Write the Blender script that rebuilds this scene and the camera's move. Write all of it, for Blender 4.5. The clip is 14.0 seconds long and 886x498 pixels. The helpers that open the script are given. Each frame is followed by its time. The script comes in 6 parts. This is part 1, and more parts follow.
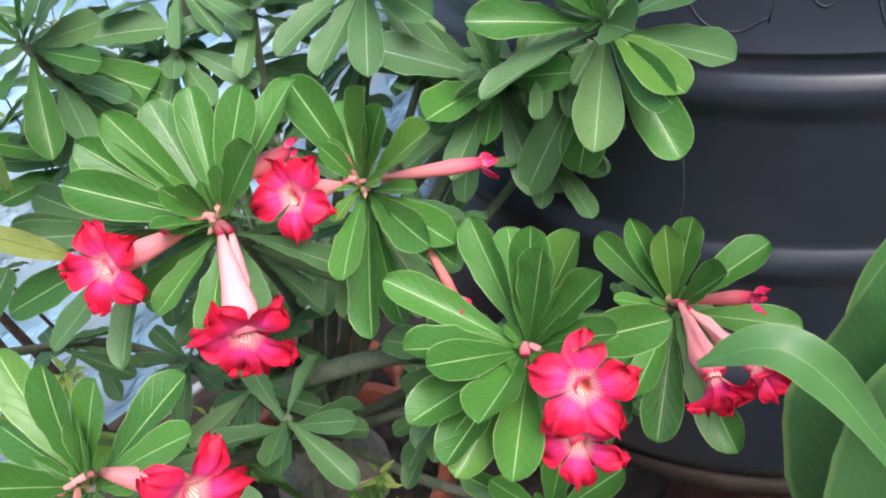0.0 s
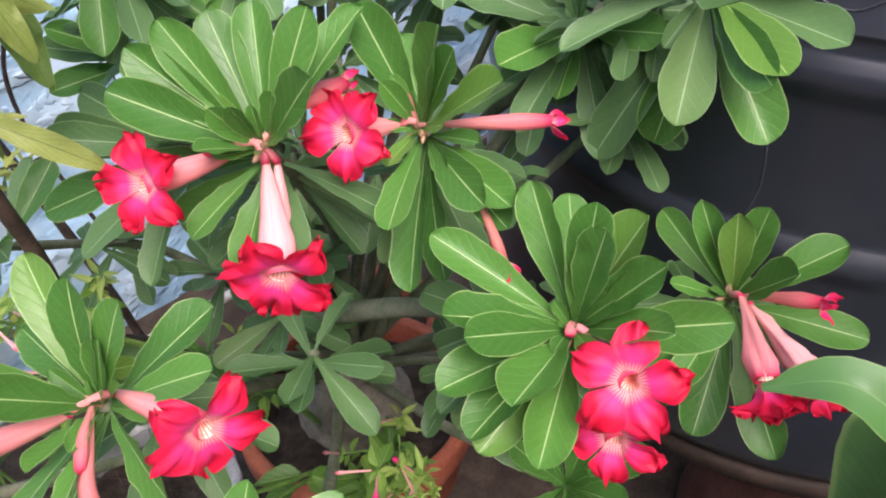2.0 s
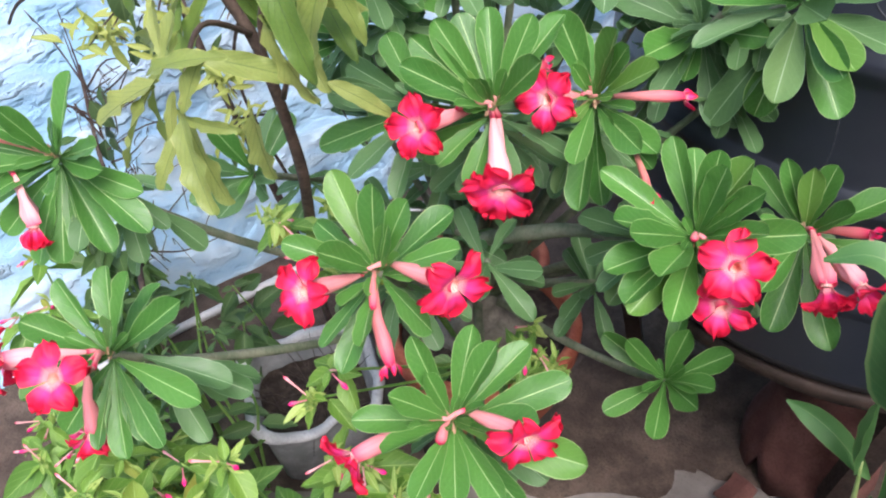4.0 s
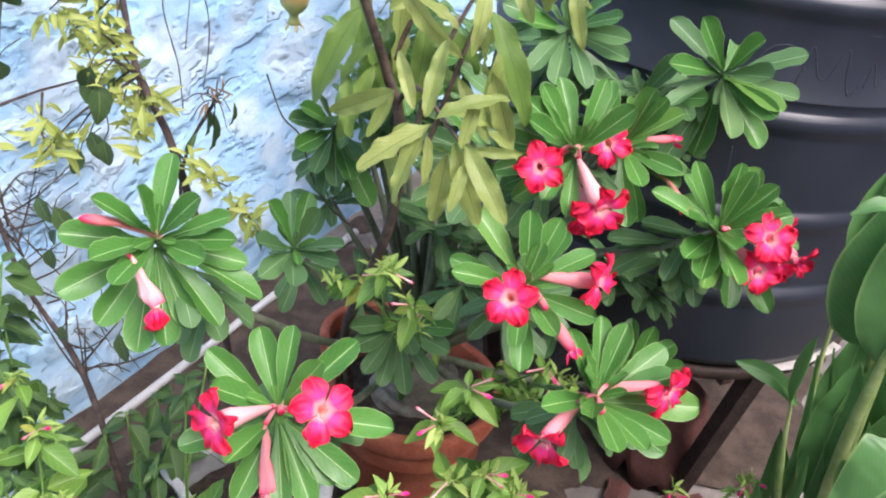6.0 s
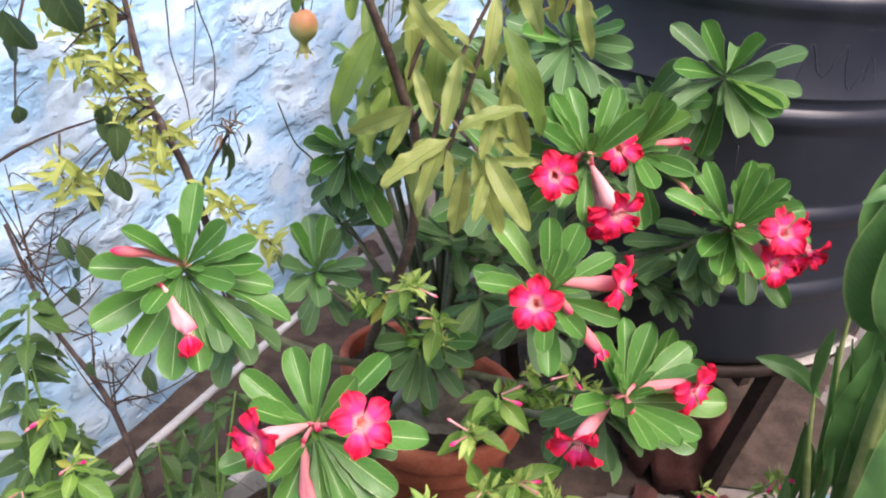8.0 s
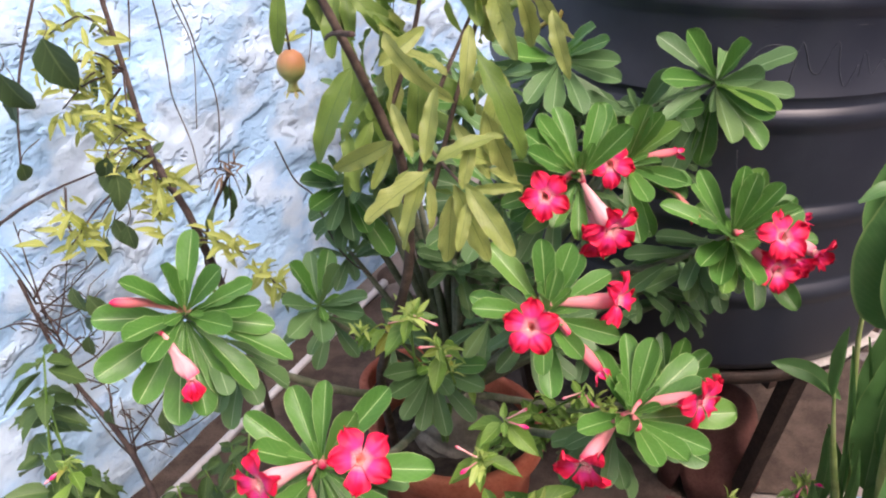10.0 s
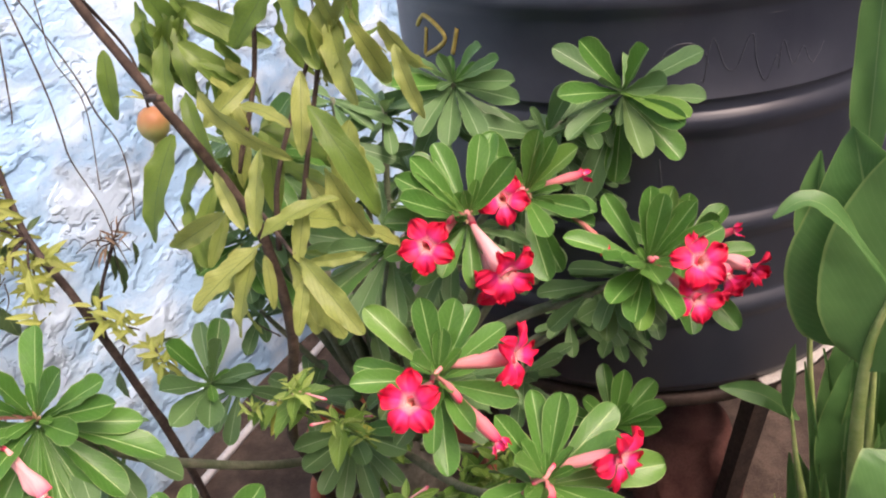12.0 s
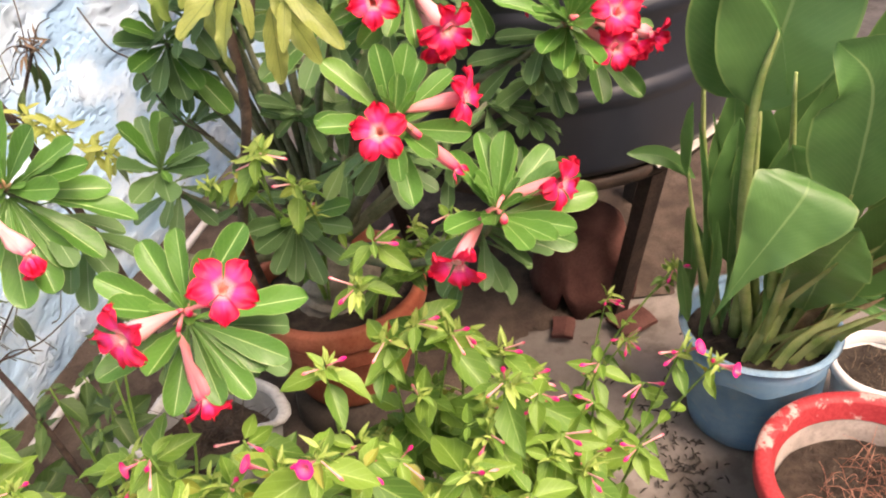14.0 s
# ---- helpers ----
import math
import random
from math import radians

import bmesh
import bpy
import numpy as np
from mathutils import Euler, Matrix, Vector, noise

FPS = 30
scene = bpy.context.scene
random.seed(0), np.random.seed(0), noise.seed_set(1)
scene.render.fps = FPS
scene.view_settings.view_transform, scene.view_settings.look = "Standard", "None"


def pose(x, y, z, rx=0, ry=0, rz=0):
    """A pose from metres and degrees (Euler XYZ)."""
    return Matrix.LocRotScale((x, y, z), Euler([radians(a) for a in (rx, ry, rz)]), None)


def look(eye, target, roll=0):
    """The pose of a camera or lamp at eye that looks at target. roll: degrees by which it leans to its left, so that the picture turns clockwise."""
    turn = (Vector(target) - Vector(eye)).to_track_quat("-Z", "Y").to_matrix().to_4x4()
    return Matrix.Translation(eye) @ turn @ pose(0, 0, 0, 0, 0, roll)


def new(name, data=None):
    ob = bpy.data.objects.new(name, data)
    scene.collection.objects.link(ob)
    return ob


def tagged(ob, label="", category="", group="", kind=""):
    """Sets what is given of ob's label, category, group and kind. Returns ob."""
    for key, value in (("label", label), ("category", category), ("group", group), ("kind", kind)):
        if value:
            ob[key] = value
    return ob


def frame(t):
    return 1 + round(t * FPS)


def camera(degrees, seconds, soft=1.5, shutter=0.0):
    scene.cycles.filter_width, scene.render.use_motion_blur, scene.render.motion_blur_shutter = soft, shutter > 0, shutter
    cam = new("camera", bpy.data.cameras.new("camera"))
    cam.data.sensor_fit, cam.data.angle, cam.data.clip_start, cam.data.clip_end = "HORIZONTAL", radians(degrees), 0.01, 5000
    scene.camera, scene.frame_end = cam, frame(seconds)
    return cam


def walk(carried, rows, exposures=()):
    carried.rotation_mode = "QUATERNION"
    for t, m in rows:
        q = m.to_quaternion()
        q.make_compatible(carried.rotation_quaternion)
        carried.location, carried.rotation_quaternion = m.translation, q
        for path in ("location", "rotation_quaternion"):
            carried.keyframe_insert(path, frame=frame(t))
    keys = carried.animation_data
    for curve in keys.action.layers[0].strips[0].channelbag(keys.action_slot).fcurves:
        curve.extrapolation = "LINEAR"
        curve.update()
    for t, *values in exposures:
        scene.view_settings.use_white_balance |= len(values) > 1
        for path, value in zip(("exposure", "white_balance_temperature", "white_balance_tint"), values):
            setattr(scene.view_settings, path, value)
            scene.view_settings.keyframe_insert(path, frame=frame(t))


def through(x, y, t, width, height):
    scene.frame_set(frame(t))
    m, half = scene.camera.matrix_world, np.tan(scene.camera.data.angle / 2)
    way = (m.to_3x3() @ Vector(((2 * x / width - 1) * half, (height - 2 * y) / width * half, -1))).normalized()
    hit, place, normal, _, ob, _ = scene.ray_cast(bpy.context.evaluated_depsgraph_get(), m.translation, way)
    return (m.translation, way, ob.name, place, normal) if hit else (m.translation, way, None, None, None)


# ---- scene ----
PATH = [
    (0, (0.514, 0.802, 1.314), (-0.157, 2.265, 0.127), -7.5),
    (0.5, (0.448, 0.773, 1.303), (-0.204, 2.202, 0.066), -5.0),
    (1, (0.411, 0.77, 1.305), (-0.267, 2.144, 0.019), -2.4),
    (1.5, (0.442, 0.795, 1.305), (-0.233, 2.144, -0.008), -2.7),
    (2, (0.492, 0.84, 1.307), (-0.239, 2.16, -0.006), -2.5),
    (2.5, (0.51, 0.837, 1.292), (-0.304, 2.102, -0.026), -4.2),
    (3, (0.549, 0.658, 1.424), (-0.185, 1.972, 0.108), -2.5),
    (3.5, (0.549, 0.609, 1.47), (-0.223, 1.877, 0.13), -2.4),
    (4, (0.52, 0.579, 1.456), (-0.315, 1.797, 0.107), -3.2),
    (4.2, (0.499, 0.535, 1.476), (-0.319, 1.768, 0.132), -2.5),
    (6.3, (0.029, 0.173, 1.436), (0.043, 1.9, 0.427), 7.9),
    (6.5, (0.031, 0.176, 1.44), (0.058, 1.909, 0.441), 7.6),
    (7, (0.019, 0.172, 1.437), (0.028, 1.905, 0.439), 7.0),
    (7.5, (0.037, 0.155, 1.434), (-0.014, 1.877, 0.418), 5.4),
    (8, (0.028, 0.158, 1.435), (-0.041, 1.888, 0.434), 4.6),
    (10.3, (0.096, 0.165, 1.451), (-0.055, 1.917, 0.498), -2.2),
    (10.5, (0.121, 0.155, 1.435), (-0.03, 1.922, 0.511), -3.3),
    (11, (0.153, 0.175, 1.443), (0.006, 1.939, 0.512), -5.3),
    (11.5, (0.229, 0.254, 1.452), (0.071, 2.011, 0.509), -6.7),
    (12, (0.213, 0.3, 1.442), (0.057, 2.05, 0.486), -6.8),
    (12.5, (0.119, 0.276, 1.408), (0.142, 2.015, 0.421), -4.7),
    (12.8, (0.059, 0.258, 1.373), (0.231, 1.937, 0.301), -3.4),
    (13, (0.04, 0.242, 1.353), (0.277, 1.869, 0.215), -2.8),
    (13.5, (0.027, 0.212, 1.345), (0.209, 1.829, 0.182), -4.1),
    (14, (0.094, 0.141, 1.347), (0.224, 1.75, 0.166), -5.8),
]
cam = camera(55.0, 14.0, soft=2.1)
LIGHTING = [(0.0, 1.09, 6100.0, 12.0), (0.8, 1.06, 6600.0, 16.0), (2.5, 1.08, 6550.0, 19.0), (3.5, 1.14, 6150.0, 16.0), (6.3, 1.28, 6250.0, 18.0), (9.0, 1.10, 6850.0, 25.0), (12.0, 1.04, 7400.0, 27.0), (14.0, 1.48, 8350.0, 24.0)]
walk(cam, [(t, look(e, g, r)) for t, e, g, r in PATH], LIGHTING)

# ---- light: bright overcast sky over an open yard ----
world = bpy.data.worlds.new("world")
scene.world = world
world.use_nodes = True
wt = world.node_tree
sky = wt.nodes.new("ShaderNodeTexSky")
sky.sky_type, sky.sun_disc = "NISHITA", False
sky.sun_elevation, sky.sun_rotation = radians(56), radians(130)
sky.air_density, sky.dust_density, sky.ozone_density = 0.9, 5.0, 0.8
wt.nodes["Background"].inputs["Strength"].default_value = 0.15
wt.links.new(sky.outputs[0], wt.nodes["Background"].inputs["Color"])
sun = new("sun", bpy.data.lights.new("sun", "SUN"))
sun.data.energy, sun.data.angle, sun.data.color = 1.7, radians(28), (1.0, 0.97, 0.93)
sun.matrix_world = look((1.9, -0.8, 4.6), (0, 1.2, 0.6))


# ---- materials ----
class Nodes:
    """Short way to write a node material."""

    def __init__(self, name):
        self.mat = bpy.data.materials.new(name)
        self.mat.use_nodes = True
        self.tree = self.mat.node_tree
        self.bsdf = self.tree.nodes["Principled BSDF"]

    def put(self, socket, value):
        if isinstance(value, bpy.types.NodeSocket):
            self.tree.links.new(value, socket)
        else:
            socket.default_value = (*value, 1) if isinstance(value, tuple) and len(value) == 3 and socket.type == "RGBA" else value

    def node(self, kind, out=0, settings=None, **inputs):
        n = self.tree.nodes.new("ShaderNode" + kind)
        if settings:
            n.operation, n.use_clamp = settings
        for key, value in inputs.items():
            self.put(n.inputs[int(key[1:]) if key[0] == "i" and key[1:].isdigit() else key], value)
        return n.outputs[out]

    def math(self, op, a, b=0.0, clamp=False):
        return self.node("Math", 0, (op, clamp), i0=a, i1=b)

    def mix(self, fac, a, b, blend="MIX"):
        n = self.tree.nodes.new("ShaderNodeMix")
        n.data_type, n.blend_type = "RGBA", blend
        self.put(n.inputs[0], fac), self.put(n.inputs[6], a), self.put(n.inputs[7], b)
        return n.outputs[2]

    def step(self, value, low, high, a=0.0, b=1.0):
        n = self.tree.nodes.new("ShaderNodeMapRange")
        n.interpolation_type = "SMOOTHSTEP"
        for i, v in enumerate((value, low, high, a, b)):
            self.put(n.inputs[i], v)
        return n.outputs[0]

    def noise(self, scale, detail=4.0, rough=0.55, space="Object", stretch=None, out=0):
        vec = self.node("TexCoord", {"Generated": 0, "UV": 2, "Object": 3}[space])
        if stretch:
            vec = self.node("Mapping", 0, None, Vector=vec, Scale=stretch)
        return self.node("TexNoise", out, None, Vector=vec, Scale=scale, Detail=detail, Roughness=rough)

    def bump(self, height, strength=0.3, distance=0.002):
        self.put(self.bsdf.inputs["Normal"], self.node("Bump", 0, None, Strength=strength, Distance=distance, Height=height))

    def done(self, color, rough=0.5, metal=0.0, spec=0.5, through=0.0):
        self.put(self.bsdf.inputs["Base Color"], color)
        self.put(self.bsdf.inputs["Roughness"], rough)
        self.bsdf.inputs["Metallic"].default_value = metal
        self.bsdf.inputs["Specular IOR Level"].default_value = spec
        if through:
            glow = self.node("BsdfTranslucent", 0, None, Color=color)
            both = self.node("MixShader", 0, None, i0=through, i1=self.bsdf.outputs[0], i2=glow)
            self.tree.links.new(both, self.tree.nodes["Material Output"].inputs[0])
        return self.mat


def leaf_material(name, dark, light, rib, rib_width=0.05, side=14.0, side_amount=0.35, edge=None, rough=0.38, through=0.25, spots=0.0, relief=1.0, old=0.0):
    """A leaf: blade with a pale midrib and side veins along its UV (u across, v along)."""
    k = Nodes(name)
    uv = k.node("SeparateXYZ", 0, None, i0=k.node("TexCoord", 2))
    v = uv.node.outputs[1]
    off = k.math("ABSOLUTE", k.math("SUBTRACT", uv, 0.5))
    midrib = k.step(off, rib_width * 0.35, rib_width, 1.0, 0.0)
    wave = k.math("SINE", k.math("MULTIPLY", k.math("SUBTRACT", v, k.math("MULTIPLY", off, 0.55)), side * 6.283))
    vein = k.step(wave, 0.75, 1.0)
    rnd = k.math("FRACT", k.math("ADD", k.node("ObjectInfo", 5), k.node("NewGeometry", 8)))
    patch = k.noise(38.0, 3.0)
    base = k.mix(k.math("ADD", k.math("MULTIPLY", rnd, 0.6), k.math("MULTIPLY", patch, 0.55), True), dark, light)
    if spots:
        base = k.mix(k.math("MULTIPLY", k.step(k.noise(90.0, 5.0), 0.58, 0.72), spots), base, (0.16, 0.10, 0.02))
    if old:
        base = k.mix(k.math("MULTIPLY", k.step(rnd, 0.93, 0.97), old), base, (0.34, 0.34, 0.06))
        base = k.mix(k.math("MULTIPLY", k.step(k.noise(160.0, 4.0), 0.68, 0.74), 0.5), base, (0.10, 0.09, 0.03))
    color = k.mix(k.math("MULTIPLY", vein, side_amount), base, rib)
    color = k.mix(k.math("MULTIPLY", midrib, k.step(v, 0.7, 0.99, 1.0, 0.35)), color, rib)
    if edge:
        color = k.mix(k.math("MULTIPLY", k.step(off, 0.468, 0.492), 0.75), color, edge)
    k.bump(k.math("ADD", k.math("MULTIPLY", midrib, -0.6), k.math("ADD", k.math("MULTIPLY", vein, -0.2 * relief), k.math("MULTIPLY", patch, 0.4))), 0.5, 0.0012)
    return k.done(color, k.step(patch, 0.2, 0.8, rough - 0.08, rough + 0.12), spec=0.45, through=through)


M = {}
M["oldleaf"] = leaf_material("dusty_old_desert_rose_leaf", (0.054, 0.136, 0.046), (0.122, 0.240, 0.086), (0.29, 0.43, 0.24), 0.021, 9, 0.04, (0.24, 0.38, 0.20), rough=0.48, relief=1.2, old=0.08)
M["leaf"] = leaf_material("desert_rose_leaf", (0.034, 0.128, 0.022), (0.098, 0.262, 0.047), (0.40, 0.58, 0.25), 0.021, 9, 0.035, (0.36, 0.52, 0.21), relief=1.2, old=0.10)
M["yellow"] = leaf_material("yellowing_leaf", (0.17, 0.25, 0.050), (0.35, 0.405, 0.12), (0.11, 0.17, 0.04), 0.022, 11, 0.28, (0.42, 0.44, 0.14), 0.42, 0.4, 0.45, relief=3.5)
M["olive"] = leaf_material("olive_leaf", (0.080, 0.17, 0.030), (0.20, 0.30, 0.062), (0.085, 0.15, 0.04), 0.022, 11, 0.25, (0.28, 0.34, 0.10), 0.42, 0.4, 0.25, relief=3.5)
M["canna"] = leaf_material("canna_leaf", (0.058, 0.175, 0.052), (0.135, 0.305, 0.095), (0.23, 0.39, 0.15), 0.020, 30, 0.10, (0.24, 0.38, 0.13), 0.36, 0.42, relief=0.6)
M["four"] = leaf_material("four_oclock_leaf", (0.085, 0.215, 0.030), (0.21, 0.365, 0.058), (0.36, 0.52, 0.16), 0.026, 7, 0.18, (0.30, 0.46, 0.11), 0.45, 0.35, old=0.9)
# darker copy of the same leaf, with the shade low in the plant in its colour
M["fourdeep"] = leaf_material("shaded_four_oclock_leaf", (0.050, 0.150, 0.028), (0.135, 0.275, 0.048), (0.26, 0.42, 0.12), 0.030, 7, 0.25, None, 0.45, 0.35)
M["bract"] = leaf_material("pale_bract", (0.20, 0.35, 0.06), (0.42, 0.54, 0.15), (0.52, 0.60, 0.24), 0.05, 4, 0.1, None, 0.5, 0.35)
M["weed"] = leaf_material("weed_leaf", (0.036, 0.088, 0.024), (0.085, 0.165, 0.045), (0.13, 0.21, 0.07), 0.04, 8, 0.25, None, 0.5, 0.25)
M["pome"] = leaf_material("pomegranate_leaf", (0.24, 0.31, 0.055), (0.44, 0.48, 0.13), (0.48, 0.50, 0.17), 0.05, 5, 0.1, None, 0.5, 0.35)
M["darkleaf"] = leaf_material("shaded_twig_leaf", (0.030, 0.070, 0.030), (0.07, 0.12, 0.04), (0.12, 0.18, 0.07), 0.04, 6, 0.2, None, 0.5, 0.2)


def petal_material():
    k = Nodes("crimson_petal")
    uv = k.node("SeparateXYZ", 0, None, i0=k.node("TexCoord", 2))
    v = uv.node.outputs[1]
    off = k.math("ABSOLUTE", k.math("SUBTRACT", uv, 0.5))
    rnd = k.node("ObjectInfo", 5)
    red = k.mix(rnd, (0.70, 0.010, 0.050), (0.80, 0.018, 0.080))
    pink = (0.86, 0.055, 0.29)
    heart = k.math("SUBTRACT", k.step(v, 0.20, 0.82, 1.0, 0.0), k.math("MULTIPLY", off, 1.3), True)
    color = k.mix(heart, red, pink)
    pale = k.step(v, 0.06, 0.27, 1.0, 0.0)
    color = k.mix(k.math("MULTIPLY", pale, 0.7), color, (0.90, 0.52, 0.48))
    line = k.step(k.math("SINE", k.math("MULTIPLY", uv, 44.0)), 0.45, 0.95)
    color = k.mix(k.math("MULTIPLY", k.math("MULTIPLY", line, k.step(v, 0.14, 0.34, 1.0, 0.0)), 0.85), color, (0.46, 0.012, 0.03))
    color = k.mix(k.math("MULTIPLY", k.step(v, 0.75, 1.0), 0.18), color, (0.50, 0.002, 0.018))
    grain = k.noise(220.0, 3.0, stretch=(1, 0.15, 1))
    k.bump(grain, 0.25, 0.001)
    return k.done(color, 0.55, spec=0.3, through=0.28)


def tube_material(name, low, high, tip, start=0.7):
    k = Nodes(name)
    uv = k.node("SeparateXYZ", 0, None, i0=k.node("TexCoord", 2))
    v = uv.node.outputs[1]
    streak = k.noise(30.0, 4.0, space="UV", stretch=(3.0, 0.3, 1))
    color = k.mix(k.math("ADD", v, k.math("MULTIPLY", k.math("SUBTRACT", streak, 0.5), 1.1), True), low, high)
    ridge = k.step(k.math("SINE", k.math("ADD", k.math("MULTIPLY", uv, 63.0), k.math("MULTIPLY", streak, 4.0))), 0.3, 1.0)
    color = k.mix(k.math("MULTIPLY", ridge, 0.13), color, tip)
    color = k.mix(k.step(v, start, 1.0), color, tip)
    k.bump(streak, 0.3, 0.001)
    return k.done(color, 0.5, spec=0.35, through=0.2)


M["petal"] = petal_material()
M["tube"] = tube_material("pink_corolla_tube", (0.78, 0.36, 0.34), (0.86, 0.24, 0.31), (0.76, 0.035, 0.12), 0.66)
M["paletube"] = tube_material("pale_corolla_tube", (0.80, 0.40, 0.40), (0.88, 0.50, 0.53), (0.80, 0.10, 0.20), 0.62)
M["bud"] = tube_material("pink_bud", (0.64, 0.30, 0.26), (0.78, 0.13, 0.20), (0.66, 0.008, 0.09), 0.6)
M["withered"] = tube_material("withered_flower", (0.60, 0.30, 0.22), (0.55, 0.10, 0.12), (0.22, 0.01, 0.03), 0.6)
M["magenta"] = tube_material("magenta_bloom", (0.70, 0.25, 0.30), (0.80, 0.06, 0.25), (0.82, 0.015, 0.22), 0.4)


def throat_material():
    k = Nodes("striped_throat")
    uv = k.node("SeparateXYZ", 0, None, i0=k.node("TexCoord", 2))
    v = uv.node.outputs[1]
    line = k.step(k.math("SINE", k.math("MULTIPLY", uv, 94.0)), 0.2, 0.8)
    color = k.mix(k.math("MULTIPLY", line, 0.85), (0.84, 0.56, 0.46), (0.56, 0.03, 0.05))
    color = k.mix(k.math("MULTIPLY", k.step(v, 0.84, 0.98), 0.5), color, (0.90, 0.58, 0.54))
    return k.done(k.mix(k.step(v, 0.15, 0.55), (0.60, 0.16, 0.13), color), 0.5)


M["throat"] = throat_material()


def rough_material(name, a, b, scale, rough=0.8, bump=0.5, distance=0.004, spec=0.3, fine=180.0, third=None):
    """A mineral or woody surface: two colours at a coarse scale, speckled finely, with relief at both."""
    k = Nodes(name)
    coarse, small = k.noise(scale, 6.0, 0.6), k.noise(fine, 4.0, 0.6)
    color = k.mix(k.step(coarse, 0.35, 0.68), a, b)
    color = k.mix(k.math("MULTIPLY", k.step(small, 0.42, 0.75), 0.35), color, third or tuple(c * 0.45 for c in a))
    k.bump(k.math("ADD", coarse, k.math("MULTIPLY", small, 0.5)), bump, distance)
    return k.done(color, k.step(small, 0.2, 0.8, rough - 0.1, min(1.0, rough + 0.1)), spec=spec)


M["bark"] = rough_material("grey_green_bark", (0.11, 0.14, 0.085), (0.20, 0.21, 0.15), 30.0, 0.75, 0.6, 0.003)
M["caudex"] = rough_material("grey_swollen_trunk", (0.17, 0.155, 0.13), (0.30, 0.275, 0.235), 22.0, 0.85, 0.7, 0.004)
M["brownbark"] = rough_material("brown_bark", (0.050, 0.035, 0.028), (0.11, 0.078, 0.060), 40.0, 0.8, 0.7, 0.003)
M["twig"] = rough_material("dark_twig", (0.040, 0.028, 0.026), (0.09, 0.065, 0.055), 50.0, 0.8, 0.4, 0.002)
M["greenstem"] = rough_material("green_stem", (0.12, 0.26, 0.05), (0.22, 0.36, 0.09), 25.0, 0.55, 0.3, 0.002)
M["cannastem"] = rough_material("canna_stem", (0.19, 0.29, 0.085), (0.38, 0.44, 0.19), 18.0, 0.5, 0.3, 0.002, third=(0.28, 0.30, 0.12))
M["drysheath"] = rough_material("dry_leaf_sheath", (0.16, 0.105, 0.06), (0.30, 0.22, 0.13), 24.0, 0.85, 0.5, 0.003)
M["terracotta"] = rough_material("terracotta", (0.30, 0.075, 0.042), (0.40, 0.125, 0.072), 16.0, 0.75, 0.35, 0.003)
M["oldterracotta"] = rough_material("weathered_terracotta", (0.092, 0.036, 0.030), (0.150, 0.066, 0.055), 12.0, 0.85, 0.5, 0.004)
M["soil"] = rough_material("dry_soil", (0.030, 0.022, 0.017), (0.075, 0.056, 0.043), 45.0, 0.95, 1.0, 0.012)
# near black: the shadow below the large pot is put into this colour
M["shadeblock"] = rough_material("damp_stained_block", (0.034, 0.027, 0.023), (0.070, 0.056, 0.047), 16.0, 0.9, 0.6, 0.005)
# brown of the dirt, used also for the shade beneath the tank stand
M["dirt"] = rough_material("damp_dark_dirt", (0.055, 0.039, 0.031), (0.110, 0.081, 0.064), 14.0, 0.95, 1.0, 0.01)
M["bluerim"] = rough_material("pale_blue_rim", (0.16, 0.30, 0.43), (0.27, 0.40, 0.50), 20.0, 0.55, 0.2, 0.002, third=(0.10, 0.14, 0.18))
M["whitepvc"] = rough_material("grubby_white_pvc", (0.47, 0.475, 0.48), (0.58, 0.585, 0.59), 14.0, 0.5, 0.2, 0.002, third=(0.24, 0.21, 0.18))
M["whitecup"] = rough_material("white_plastic", (0.74, 0.74, 0.73), (0.80, 0.80, 0.79), 14.0, 0.4, 0.1, 0.001, third=(0.55, 0.53, 0.50))
M["greyrim"] = rough_material("sun_bleached_grey_plastic", (0.34, 0.35, 0.36), (0.50, 0.51, 0.52), 16.0, 0.7, 0.3, 0.003, third=(0.14, 0.13, 0.12))
M["greypot"] = rough_material("cracked_grey_plastic", (0.15, 0.16, 0.165), (0.25, 0.26, 0.265), 16.0, 0.7, 0.3, 0.003, third=(0.14, 0.13, 0.12))
M["stand"] = rough_material("rusty_dark_steel", (0.022, 0.015, 0.012), (0.052, 0.033, 0.026), 18.0, 0.7, 0.4, 0.003)
M["board"] = rough_material("pale_board", (0.34, 0.32, 0.295), (0.47, 0.45, 0.42), 22.0, 0.8, 0.5, 0.004)
M["concretepot"] = rough_material("dirty_concrete_pot", (0.20, 0.175, 0.16), (0.32, 0.28, 0.255), 16.0, 0.85, 0.5, 0.003, third=(0.10, 0.085, 0.075))
M["pipecap"] = rough_material("grey_pipe", (0.35, 0.36, 0.37), (0.45, 0.46, 0.47), 20.0, 0.5, 0.2, 0.002)
M["dry"] = rough_material("dry_grass", (0.30, 0.13, 0.095), (0.46, 0.25, 0.18), 30.0, 0.8, 0.3, 0.002)
M["stub"] = rough_material("dry_flower_stub", (0.34, 0.20, 0.12), (0.50, 0.33, 0.22), 60.0, 0.8, 0.4, 0.002)
M["debris"] = rough_material("fallen_bits", (0.025, 0.022, 0.020), (0.06, 0.05, 0.042), 60.0, 0.9, 0.3, 0.002)
M["deadleaf"] = rough_material("dead_leaf", (0.16, 0.11, 0.075), (0.30, 0.23, 0.17), 30.0, 0.8, 0.4, 0.002)
M["rear"] = rough_material("dark_rear_wall", (0.10, 0.095, 0.09), (0.17, 0.16, 0.15), 3.0, 0.9, 0.5, 0.01)


